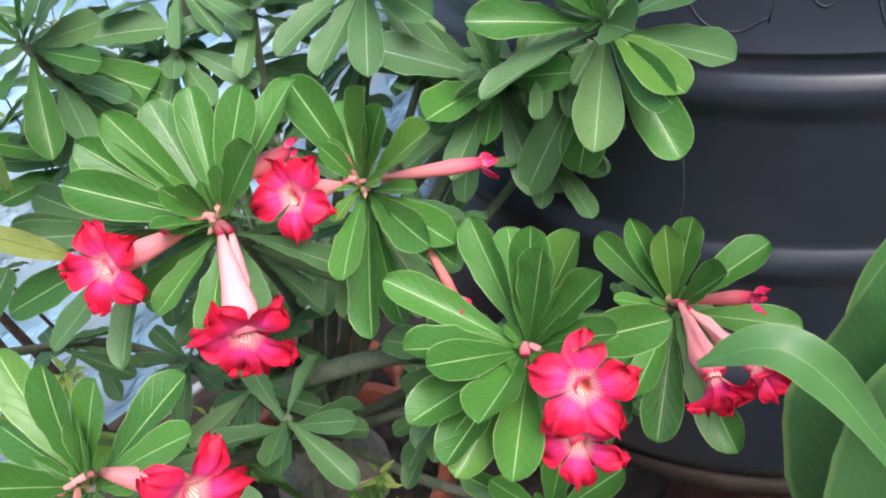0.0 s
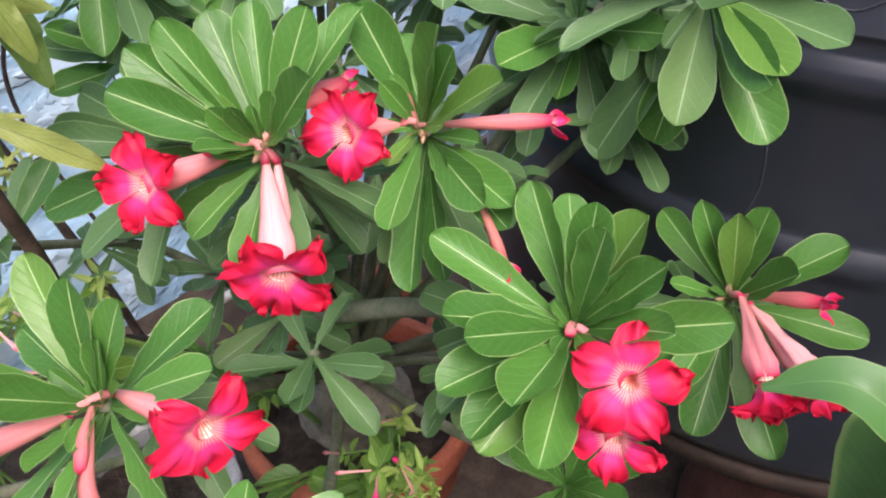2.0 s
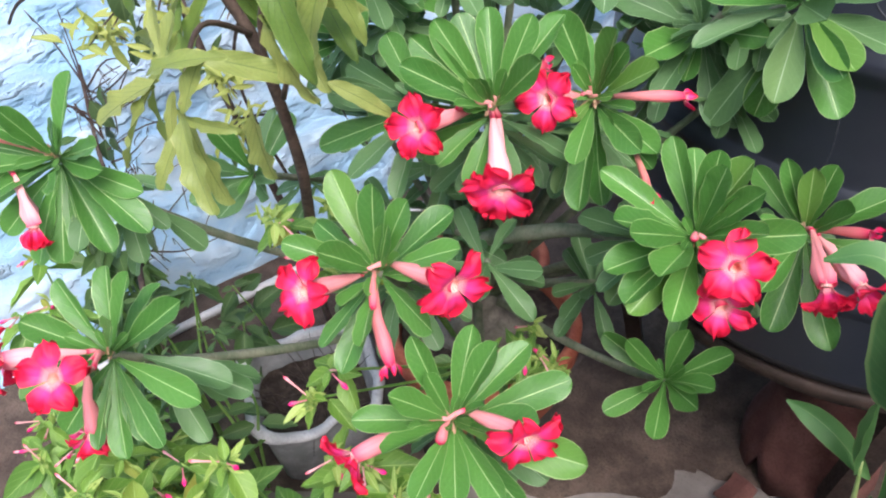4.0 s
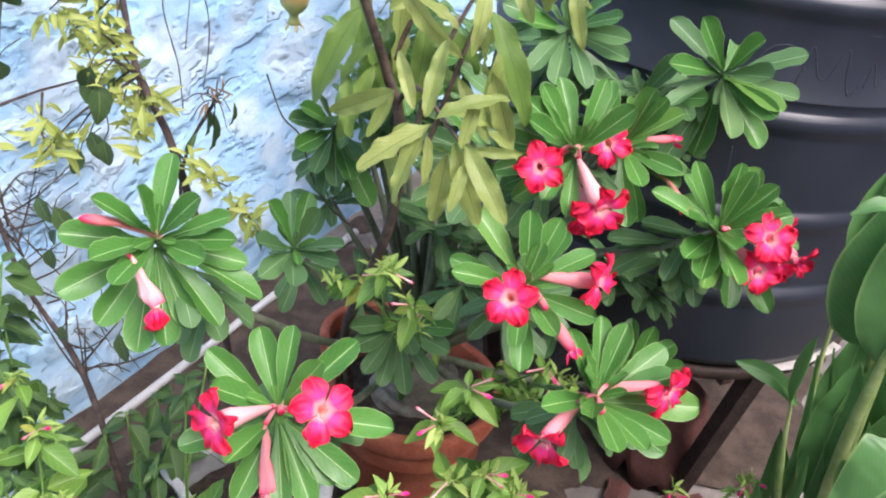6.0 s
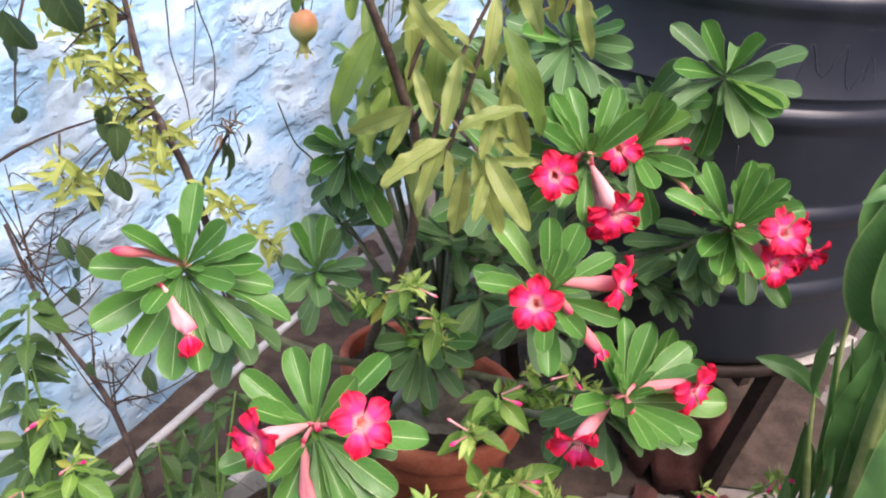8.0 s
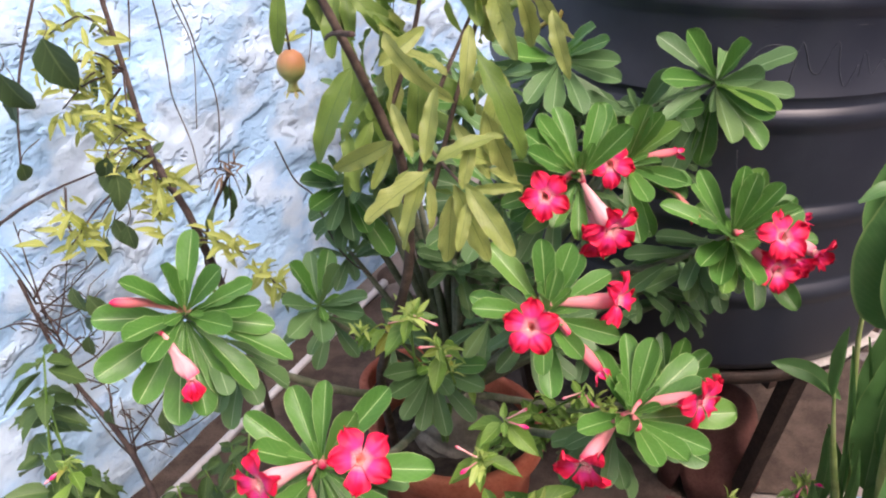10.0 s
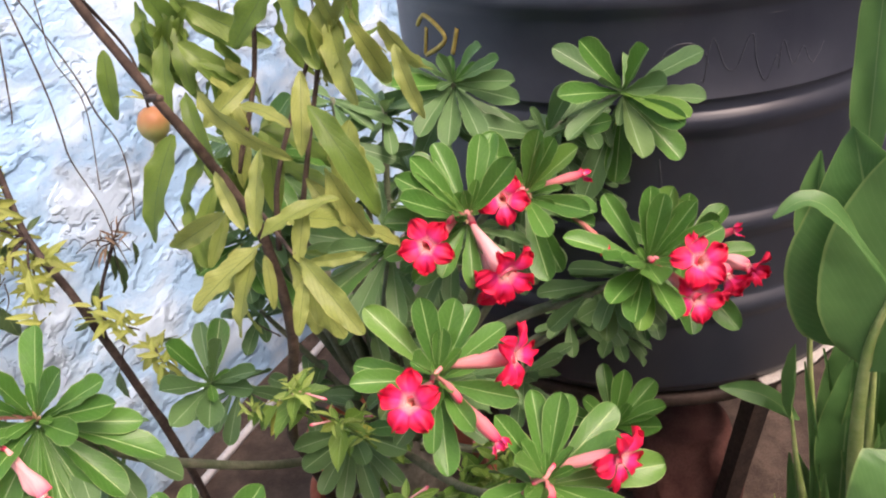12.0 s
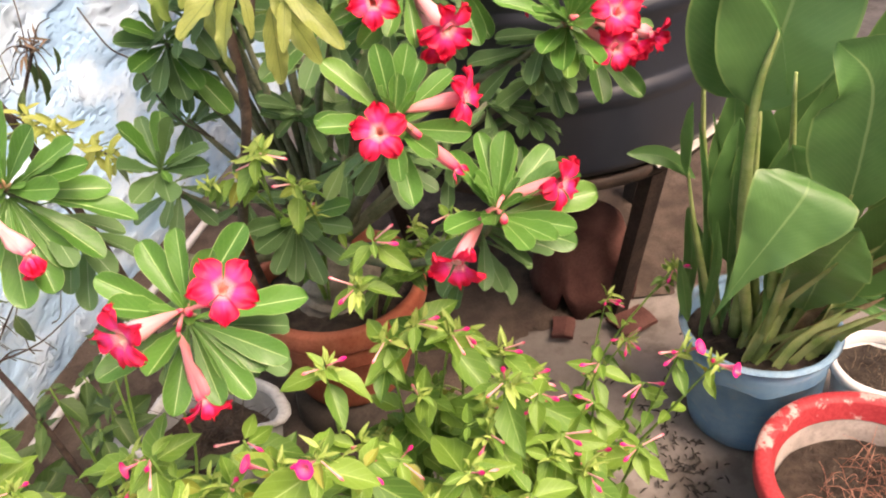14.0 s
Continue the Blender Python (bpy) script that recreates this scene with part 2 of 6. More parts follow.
def tank_material():
    k = Nodes("black_tank_plastic")
    dust, fine = k.noise(5.0, 6.0, 0.65), k.noise(160.0, 3.0)
    streak = k.noise(9.0, 5.0, 0.6, stretch=(1, 1, 0.12))
    color = k.mix(k.math("MULTIPLY", k.step(dust, 0.4, 0.75), 0.45), (0.020, 0.024, 0.035), (0.042, 0.049, 0.065))
    color = k.mix(k.math("MULTIPLY", k.step(streak, 0.56, 0.75), 0.35), color, (0.036, 0.040, 0.049))
    scuff = k.noise(60.0, 5.0, 0.7, stretch=(1, 1, 0.25))
    color = k.mix(k.math("MULTIPLY", k.step(scuff, 0.66, 0.80), 0.5), color, (0.085, 0.088, 0.096))
    k.bump(k.math("ADD", k.math("MULTIPLY", fine, 0.25), k.math("MULTIPLY", dust, 0.5)), 0.15, 0.0015)
    return k.done(color, k.step(dust, 0.3, 0.7, 0.27, 0.44), spec=0.42)


M["tank"] = tank_material()
M["tankmark"] = rough_material("worn_raised_plastic", (0.030, 0.034, 0.045), (0.055, 0.060, 0.070), 40.0, 0.36, 0.2, 0.001)


def wall_material():
    """Limewash over layered plaster: the edges of each trowel stroke stand out as thin ridges."""
    k = Nodes("blue_limewash")
    where = k.node("TexCoord", 3)
    warp = k.node("TexNoise", 1, None, Vector=where, Scale=7.0, Detail=3.0)
    turned = k.tree.nodes.new("ShaderNodeVectorMath")
    turned.operation = "MULTIPLY_ADD"
    k.put(turned.inputs[0], warp), k.put(turned.inputs[1], (0.09, 0.09, 0.05)), k.put(turned.inputs[2], where)
    laid = k.node("Mapping", 0, None, Vector=turned.outputs[0], Scale=(1.0, 1.0, 1.7), Rotation=(radians(16), radians(10), 0))
    coat = k.node("TexNoise", 0, None, Vector=laid, Scale=5.5, Detail=5.0, Roughness=0.55)
    thin = k.node("TexNoise", 0, None, Vector=laid, Scale=17.0, Detail=6.0, Roughness=0.62)
    big, fine = k.noise(1.6, 5.0, 0.6), k.noise(130.0, 5.0, 0.6)
    patchy = k.step(k.noise(4.5, 3.0), 0.45, 0.56)
    edges = k.math("ADD", k.step(coat, 0.36, 0.46), k.math("MULTIPLY", k.math("ADD", k.step(coat, 0.505, 0.535), k.step(coat, 0.57, 0.60)), patchy))
    scars = k.math("MULTIPLY", k.step(thin, 0.60, 0.64), k.math("SUBTRACT", 1.0, patchy))
    color = k.mix(k.step(big, 0.35, 0.7), (0.32, 0.565, 0.83), (0.42, 0.67, 0.90))
    color = k.mix(k.math("MULTIPLY", k.step(coat, 0.42, 0.62), 0.75), color, (0.62, 0.775, 0.91))
    color = k.mix(k.math("MULTIPLY", k.step(thin, 0.60, 0.72), 0.5), color, (0.40, 0.58, 0.84))
    color = k.mix(k.math("MULTIPLY", k.step(fine, 0.64, 0.78), 0.4), color, (0.34, 0.42, 0.54))
    height = k.math("ADD", k.math("MULTIPLY", edges, 0.33), k.math("ADD", k.math("MULTIPLY", scars, 0.20), k.math("ADD", k.math("MULTIPLY", k.math("ADD", thin, coat), 0.45), k.math("MULTIPLY", fine, 0.14))))
    k.bump(height, 1.0, 0.014)
    return k.done(color, 0.85, spec=0.25)


M["wall"] = wall_material()


def ground_material():
    k = Nodes("stained_concrete")
    big, mid, fine = k.noise(1.8, 6.0, 0.65), k.noise(11.0, 6.0, 0.65), k.noise(150.0, 4.0)
    color = k.mix(k.step(big, 0.35, 0.7), (0.150, 0.134, 0.122), (0.270, 0.242, 0.222))
    color = k.mix(k.math("MULTIPLY", k.step(mid, 0.47, 0.66), 0.7), color, (0.11, 0.092, 0.078))
    color = k.mix(k.math("MULTIPLY", k.step(fine, 0.55, 0.8), 0.5), color, (0.10, 0.09, 0.08))
    k.bump(k.math("ADD", mid, k.math("MULTIPLY", fine, 0.5)), 0.5, 0.006)
    return k.done(color, 0.85, spec=0.25)


M["ground"] = ground_material()


def blue_pot_material():
    k = Nodes("faded_blue_plastic")
    big, fine = k.noise(9.0, 6.0, 0.65), k.noise(140.0, 4.0)
    scuff = k.noise(26.0, 6.0, 0.7, stretch=(1, 1, 3))
    color = k.mix(k.step(big, 0.35, 0.7), (0.10, 0.25, 0.41), (0.21, 0.38, 0.51))
    color = k.mix(k.math("MULTIPLY", k.step(scuff, 0.52, 0.70), 0.65), color, (0.30, 0.36, 0.40))
    color = k.mix(k.math("MULTIPLY", k.step(fine, 0.6, 0.8), 0.3), color, (0.03, 0.06, 0.09))
    k.bump(scuff, 0.2, 0.002)
    return k.done(color, 0.5, spec=0.4)


M["bluepot"] = blue_pot_material()


def red_rim_material():
    k = Nodes("chipped_red_paint")
    chip, fine = k.noise(13.0, 6.0, 0.65), k.noise(160.0, 4.0)
    color = k.mix(k.step(fine, 0.3, 0.75), (0.33, 0.026, 0.034), (0.45, 0.050, 0.058))
    color = k.mix(k.math("MULTIPLY", k.step(chip, 0.55, 0.60), 0.8), color, (0.52, 0.40, 0.37))
    k.bump(chip, 0.4, 0.003)
    return k.done(color, 0.6, spec=0.35)


M["redrim"] = red_rim_material()


def fruit_material():
    k = Nodes("pomegranate_skin")
    big, fine = k.noise(40.0, 4.0), k.noise(260.0, 4.0)
    blush = k.node("SeparateXYZ", 2, None, i0=k.node("TexCoord", 3))
    side = k.step(blush, -0.016, 0.018)
    color = k.mix(k.math("ADD", side, k.math("MULTIPLY", k.math("SUBTRACT", big, 0.5), 0.8), True), (0.38, 0.40, 0.14), (0.48, 0.21, 0.095))
    color = k.mix(k.math("MULTIPLY", k.step(fine, 0.62, 0.75), 0.4), color, (0.30, 0.14, 0.06))
    return k.done(color, 0.42, spec=0.4)


M["fruit"] = fruit_material()
M["gilt"] = rough_material("worn_yellow_paint", (0.40, 0.29, 0.06), (0.52, 0.40, 0.11), 50.0, 0.6, 0.2, 0.001)


# ---- mesh helpers ----
def part(name, mesh, material, parent=None, label="", m=None):
    """One mesh object, under a thing or under a part."""
    ob = new(name, mesh)
    if material and not mesh.materials:
        mesh.materials.append(material)
    if parent:
        ob.parent = parent
    if m is not None:
        ob.matrix_basis = m
    return tagged(ob, label=label)


def thing(name, label, category, group="", kind="", at=(0, 0, 0)):
    ob = new(name)
    ob.location = at
    ob.empty_display_size = 0.05
    return tagged(ob, label, category, group, kind)


def surface(name, rows, closed=False, uv=True, smooth=True, caps=False):
    """A mesh over rows of points; closed joins each row's end to its start. UV: u along a row, v over the rows."""
    n, m = len(rows), len(rows[0])
    verts = [p for row in rows for p in row]
    faces, coords = [], []
    span = m if closed else m - 1
    for i in range(n - 1):
        for j in range(span):
            k = (j + 1) % m
            faces.append((i * m + j, i * m + k, (i + 1) * m + k, (i + 1) * m + j))
            u0, u1, v0, v1 = j / span, (j + 1) / span, i / (n - 1), (i + 1) / (n - 1)
            coords += [(u0, v0), (u1, v0), (u1, v1), (u0, v1)]
    if caps:
        for row, turn in ((0, -1), (n - 1, 1)):
            ring = [row * m + j for j in range(m)][::turn]
            faces.append(tuple(ring))
            coords += [(0.5, row / (n - 1))] * m
    mesh = bpy.data.meshes.new(name)
    mesh.from_pydata([tuple(v) for v in verts], [], faces)
    if uv:
        layer = mesh.uv_layers.new(name="UVMap")
        layer.data.foreach_set("uv", [c for pair in coords for c in pair])
    mesh.polygons.foreach_set("use_smooth", [smooth] * len(mesh.polygons))
    mesh.update()
    return mesh


def joined(name, meshes, smooth=True):
    """Several plain meshes as one, with their UV."""
    verts, faces, coords = [], [], []
    for me, m in meshes:
        start = len(verts)
        verts += [tuple(m @ v.co) for v in me.vertices]
        for poly in me.polygons:
            faces.append(tuple(start + i for i in poly.vertices))
        if me.uv_layers:
            coords += [tuple(d.uv) for d in me.uv_layers[0].data]
    mesh = bpy.data.meshes.new(name)
    mesh.from_pydata(verts, [], faces)
    if coords:
        layer = mesh.uv_layers.new(name="UVMap")
        layer.data.foreach_set("uv", [c for pair in coords for c in pair])
    mesh.polygons.foreach_set("use_smooth", [smooth] * len(mesh.polygons))
    mesh.update()
    return mesh


def lathe(name, profile, sides=48, wobble=0.0, caps=False, center=(0, 0)):
    """A turned shape from (radius, height) pairs."""
    rows = []
    for r, z in profile:
        rows.append([(center[0] + (r + wobble * noise.noise((math.cos(a) * 3, math.sin(a) * 3, z * 9))) * math.cos(a),
                      center[1] + (r + wobble * noise.noise((math.sin(a) * 3, math.cos(a) * 3, z * 9 + 5))) * math.sin(a), z)
                     for a in (2 * math.pi * j / sides for j in range(sides))])
    return surface(name, rows, closed=True, caps=caps)


def spline(points, steps=6):
    """Points on a smooth curve through the given ones."""
    p = [Vector(q) for q in points]
    p = [2 * p[0] - p[1], *p, 2 * p[-1] - p[-2]]
    out = []
    for i in range(1, len(p) - 2):
        a, b, c, d = p[i - 1 : i + 3]
        for s in range(steps):
            t = s / steps
            out.append(0.5 * (2 * b + (c - a) * t + (2 * a - 5 * b + 4 * c - d) * t * t + (3 * b - 3 * c + d - a) * t ** 3))
    return [*out, p[-2]]


def tube(name, points, radii, sides=8, steps=6, knots=0.0, caps=True):
    """A tapered round limb along a smooth curve."""
    line = spline(points, steps)
    rows, up = [], Vector((0.3, 0.2, 0.93))
    for i, q in enumerate(line):
        ahead = (line[min(i + 1, len(line) - 1)] - line[max(i - 1, 0)]).normalized()
        side = ahead.cross(up)
        if side.length < 1e-3:
            side = ahead.cross(Vector((1, 0, 0)))
        side.normalize()
        over = side.cross(ahead)
        f = i / (len(line) - 1) * (len(radii) - 1)
        j = min(int(f), len(radii) - 2)
        r = radii[j] + (radii[j + 1] - radii[j]) * (f - j)
        rows.append([q + (side * math.cos(a) + over * math.sin(a)) * r * (1 + knots * noise.noise(q * 45 + Vector((math.cos(a), math.sin(a), 0))))
                     for a in (2 * math.pi * k / sides for k in range(sides))])
    return surface(name, rows, closed=True, caps=caps)


def facing(origin, ahead, normal, scale=1.0, roll=0.0):
    """A pose with +Y along ahead and +Z towards normal."""
    y = Vector(ahead).normalized()
    z = Vector(normal) - Vector(normal).dot(y) * y
    if z.length < 1e-4:
        z = Vector((0.1, 0.2, 1)) - Vector((0.1, 0.2, 1)).dot(y) * y
    z.normalize()
    x = y.cross(z)
    m = Matrix((x, y, z)).transposed().to_4x4()
    return Matrix.Translation(origin) @ m @ pose(0, 0, 0, 0, roll, 0) @ Matrix.Diagonal((scale, scale, scale, 1))


def leaf_mesh(name, width, peak=2.4, power=0.75, fold=0.25, curl=0.12, wave=0.0, rows=11, cols=6, phase=0.0, twist=0.0, blunt=False):
    """A leaf one metre long along +Y, twice as wide as width; peak sets where it is widest, fold lifts its sides, curl drops its tip."""
    lines = []
    for i in range(rows):
        v = math.sin(math.pi / 2 * (i / (rows - 1)) ** 0.9)
        if blunt:
            f = math.sin(math.pi / 2 * min(1.0, v / 0.76)) ** 1.75
            w = width * (0.12 + 0.88 * f) * math.sqrt(max(0.0, 1 - max(0.0, (v - 0.76) / 0.24) ** 2.5))
            w *= 1 + 0.025 * math.sin(v * 21 + phase)
        else:
            w = width * max(0.0, math.sin(math.pi * min(1.0, v ** peak))) ** power
        w = max(w, width * (0.10 if v < 0.3 else 0.012))
        row = []
        for j in range(cols + 1):
            u = j / cols * 2 - 1
            z = fold * abs(u) ** 1.4 * w - curl * v * v + wave * (math.sin(v * 17 + phase + u) * abs(u) ** 2 + 0.6 * math.sin(v * 29 + 2 * phase - 3 * u) * abs(u) ** 3)
            x = u * w
            a = twist * v
            row.append((x * math.cos(a) - z * math.sin(a) * 0.3, v, z + x * math.sin(a)))
        lines.append(row)
    return surface(name, lines)


def ribbon(name, points, normal, width, fold=0.3, wave=0.004, rows=26, cols=10, peak=0.9, power=0.75, phase=0.0):
    """A broad leaf that bends along a curve; its blade faces the normal."""
    line = spline(points, 10)
    lines = []
    for i in range(rows):
        v = i / (rows - 1)
        f = v * (len(line) - 1)
        k = min(int(f), len(line) - 2)
        q = line[k].lerp(line[k + 1], f - k)
        ahead = (line[min(k + 2, len(line) - 1)] - line[max(k - 1, 0)]).normalized()
        side = ahead.cross(Vector(normal)).normalized()
        up = side.cross(ahead)
        w = max(0.0015, width * max(0.0, math.sin(math.pi * v ** peak)) ** power)
        row = []
        for j in range(cols + 1):
            u = j / cols * 2 - 1
            lift = fold * abs(u) ** 1.5 * w + wave * math.sin(v * 19 + phase + 2 * u) * u * u + 0.25 * wave * math.sin(v * 60 + u * 3)
            row.append(q + side * u * w + up * lift)
        lines.append(row)
    return surface(name, lines)


def seeded(seed):
    return random.Random(seed)

# ---- the setting ----
WALL_AT, WALL_ALONG, WALL_OUT = Vector((-0.80, 1.47, 0)), Vector((0.355, 0.935, 0)).normalized(), Vector((0.935, -0.355, 0)).normalized()


def build_ground():
    rows, n = [], 60
    for i in range(n + 1):
        y = -30 + 60 * i / n if i in (0, n) else -2.0 + 7.0 * i / n
        rows.append([(x, y, 0.006 * noise.noise((x * 2.3, y * 2.3, 0)) - 0.004)
                     for x in (-30 if j == 0 else 30 if j == n else -2.5 + 6.0 * j / n for j in range(n + 1))])
    tagged(part("ground", surface("ground", rows), M["ground"]), "stained grey concrete yard floor with dark fallen bits", "ground", kind="structure")


def build_wall():
    """Hand-trowelled plaster: a fine sheet with relief over a solid wall."""
    along, high = 300, 170
    rows = []
    for j in range(high + 1):
        z = -0.05 + 2.6 * j / high
        row = []
        for i in range(along + 1):
            s = -1.6 + 5.4 * i / along
            d = 0.022 * noise.noise((s * 2.2, z * 2.8, 3)) + 0.014 * abs(noise.noise((s * 4 + z * 3, z * 6, 1))) + 0.004 * noise.noise((s * 14 + z * 9, z * 26, 8))
            row.append(WALL_AT + WALL_ALONG * s + WALL_OUT * d + Vector((0, 0, z)))
        rows.append(row)
    back = []
    for z in (-0.05, 2.55):
        back.append([WALL_AT + WALL_ALONG * s - WALL_OUT * 0.2 + Vector((0, 0, z)) for s in (-1.6, 3.8)])
    sheet = surface("wall_left", rows)
    tagged(part("wall_left", joined("wall_left", [(sheet, Matrix()), (surface("wall_back", back), Matrix())]), M["wall"]),
           "pale blue limewashed wall with rough trowelled plaster", "wall", kind="structure")
    rows = [[WALL_AT + WALL_ALONG * s - WALL_OUT * d + Vector((0, 0, z)) for s in (-5.2, -3.4, -1.6)] for d, z in ((0, -0.05), (0, 2.55), (0.2, 2.55), (0.2, -0.05))]
    tagged(part("wall_left_front", surface("wall_left_front", rows, smooth=False), M["wall"]), "pale blue limewashed yard wall", "wall", kind="structure")
    far = WALL_AT + WALL_ALONG * 3.8
    rows = [[far + WALL_OUT * s + WALL_ALONG * d + Vector((0, 0, z)) for s in (-0.2, 1.5, 4.2)] for z, d in ((-0.05, 0), (2.5, 0), (2.5, 0.2), (-0.05, 0.2))]
    tagged(part("wall_rear", surface("wall_rear", rows, smooth=False), M["rear"]), "dark grey rear wall behind the water tank", "wall", kind="structure")


def build_unseen_walls():
    """Unseen walls added behind and beside the camera, to darken the tank's reflections and low light."""
    for name, at, along, out, label in (("wall_right", Vector((3.0, 5.0, 0)), Vector((0, -1, 0)), Vector((1, 0, 0)), "plain grey wall added out of view to cut low light"),
                                        ("wall_front", Vector((3.0, -3.0, 0)), Vector((-1, 0, 0)), Vector((0, -1, 0)), "plain grey wall added out of view to cut low light")):
        rows = [[at + along * s + out * d + Vector((0, 0, z)) for s in (0, 4, 8.0)] for d, z in ((0, -0.05), (0, 2.9), (0.2, 2.9), (0.2, -0.05))]
        tagged(part(name, surface(name, rows, smooth=False), M["rear"]), label, "wall", kind="structure")


def build_dirt_and_shade():
    """Dirt and litter along the wall, spread under the stand as painted shade."""
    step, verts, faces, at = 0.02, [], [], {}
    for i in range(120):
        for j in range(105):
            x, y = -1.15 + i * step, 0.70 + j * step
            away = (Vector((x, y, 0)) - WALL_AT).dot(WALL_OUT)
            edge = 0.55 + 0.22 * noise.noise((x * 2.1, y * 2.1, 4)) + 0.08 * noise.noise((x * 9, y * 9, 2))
            # widened below the tank, where the dark sheet stands in for shade
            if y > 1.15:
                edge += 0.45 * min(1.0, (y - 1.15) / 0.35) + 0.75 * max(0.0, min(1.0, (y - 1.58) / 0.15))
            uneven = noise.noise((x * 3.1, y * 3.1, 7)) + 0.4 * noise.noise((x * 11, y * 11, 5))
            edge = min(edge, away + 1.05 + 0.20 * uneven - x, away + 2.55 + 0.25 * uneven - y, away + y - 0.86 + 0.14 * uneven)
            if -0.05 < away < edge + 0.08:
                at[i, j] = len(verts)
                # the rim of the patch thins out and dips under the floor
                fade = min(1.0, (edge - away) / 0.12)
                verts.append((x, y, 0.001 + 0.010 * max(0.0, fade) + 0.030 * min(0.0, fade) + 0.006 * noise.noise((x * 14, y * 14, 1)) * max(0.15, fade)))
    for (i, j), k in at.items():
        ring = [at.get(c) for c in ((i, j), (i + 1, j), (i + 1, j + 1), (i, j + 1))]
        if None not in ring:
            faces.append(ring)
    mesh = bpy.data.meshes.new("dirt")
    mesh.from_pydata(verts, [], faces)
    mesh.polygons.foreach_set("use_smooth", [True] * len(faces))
    tagged(part("dirt", mesh, M["dirt"]), "dark dirt along the blue wall, spread under the tank stand as painted shade", "dirt", kind="stuff")


build_ground()
build_wall()
build_unseen_walls()
build_dirt_and_shade()

# ---- water tank on its stand ----
TANK = (0.485, 1.936)


def build_tank():
    top = thing("water_tank", "black ribbed plastic water tank on a low stand", "water tank", at=(*TANK, 0.485))
    r = 0.447
    prof = [(0.02, -0.022), (r - 0.03, -0.022), (r - 0.008, -0.015), (r, 0.006)]
    for z in (0.151, 0.305, 0.482, 0.667, 0.845, 1.010):
        prof += [(r, z - 0.030), (r + 0.002, z - 0.020), (r + 0.008, z - 0.010), (r + 0.010, z), (r + 0.008, z + 0.010), (r + 0.001, z + 0.017), (r - 0.001, z + 0.021), (r, z + 0.028)]
        if z == 0.482:
            prof += [(r, z + 0.0340), (r + 0.0022, z + 0.0365), (r + 0.0022, z + 0.0385), (r, z + 0.041)]
    prof += [(r, 1.10), (r - 0.02, 1.15), (r - 0.10, 1.20), (0.20, 1.23), (0.18, 1.23)]
    part("tank_body", lathe("tank_body", prof, 128, 0.0012), M["tank"], top)
    part("lid", lathe("lid", [(0.2, 1.22), (0.2, 1.26), (0.18, 1.275), (0.01, 1.285)], 48), M["tank"], top)
    # raised scrolls of the moulded mark
    def stroke(name, pts, radius, mat):
        line = []
        for deg, z in pts:
            a = radians(deg)
            line.append(((r - 0.0002) * math.cos(a), (r - 0.0002) * math.sin(a), z))
        part(name, tube(name, line, [radius, radius], 6, 8), mat, top)
    ring = [(-91 + 4.5 * math.cos(a), 0.570 + 0.034 * math.sin(a)) for a in (i * 0.7 for i in range(9))]
    stroke("raised_mark", ring, 0.0010, M["tankmark"])
    stroke("raised_mark", [(-87.3, 0.545), (-86, 0.607), (-83.5, 0.565), (-81.4, 0.561), (-79.5, 0.600), (-78.4, 0.604), (-77.5, 0.565), (-75.5, 0.536), (-73.5, 0.570)], 0.0010, M["tankmark"])
    stroke("raised_mark", [(-73, 0.550), (-72.4, 0.590), (-70, 0.552), (-68, 0.575), (-65.6, 0.548), (-63.2, 0.575)], 0.0010, M["tankmark"])
    stroke("raised_line", [(-92, 0.632), (-74, 0.632), (-56, 0.632)], 0.0008, M["tankmark"])
    stroke("raised_line", [(-95.2, 0.33), (-94.4, 0.37), (-95.0, 0.43)], 0.0009, M["tankmark"])
    for deg, pts in ((-152.7, ((0, 0.607), (3.6, 0.627), (8.5, 0.618), (11.4, 0.600), (8.4, 0.580), (3, 0.560))), (-152.7, ((4.4, 0.608), (2.6, 0.562))), (-138, ((0.9, 0.619), (-1.2, 0.577)))):
        stroke("painted_bar", [(deg + a, z) for a, z in pts], 0.0042, M["gilt"])


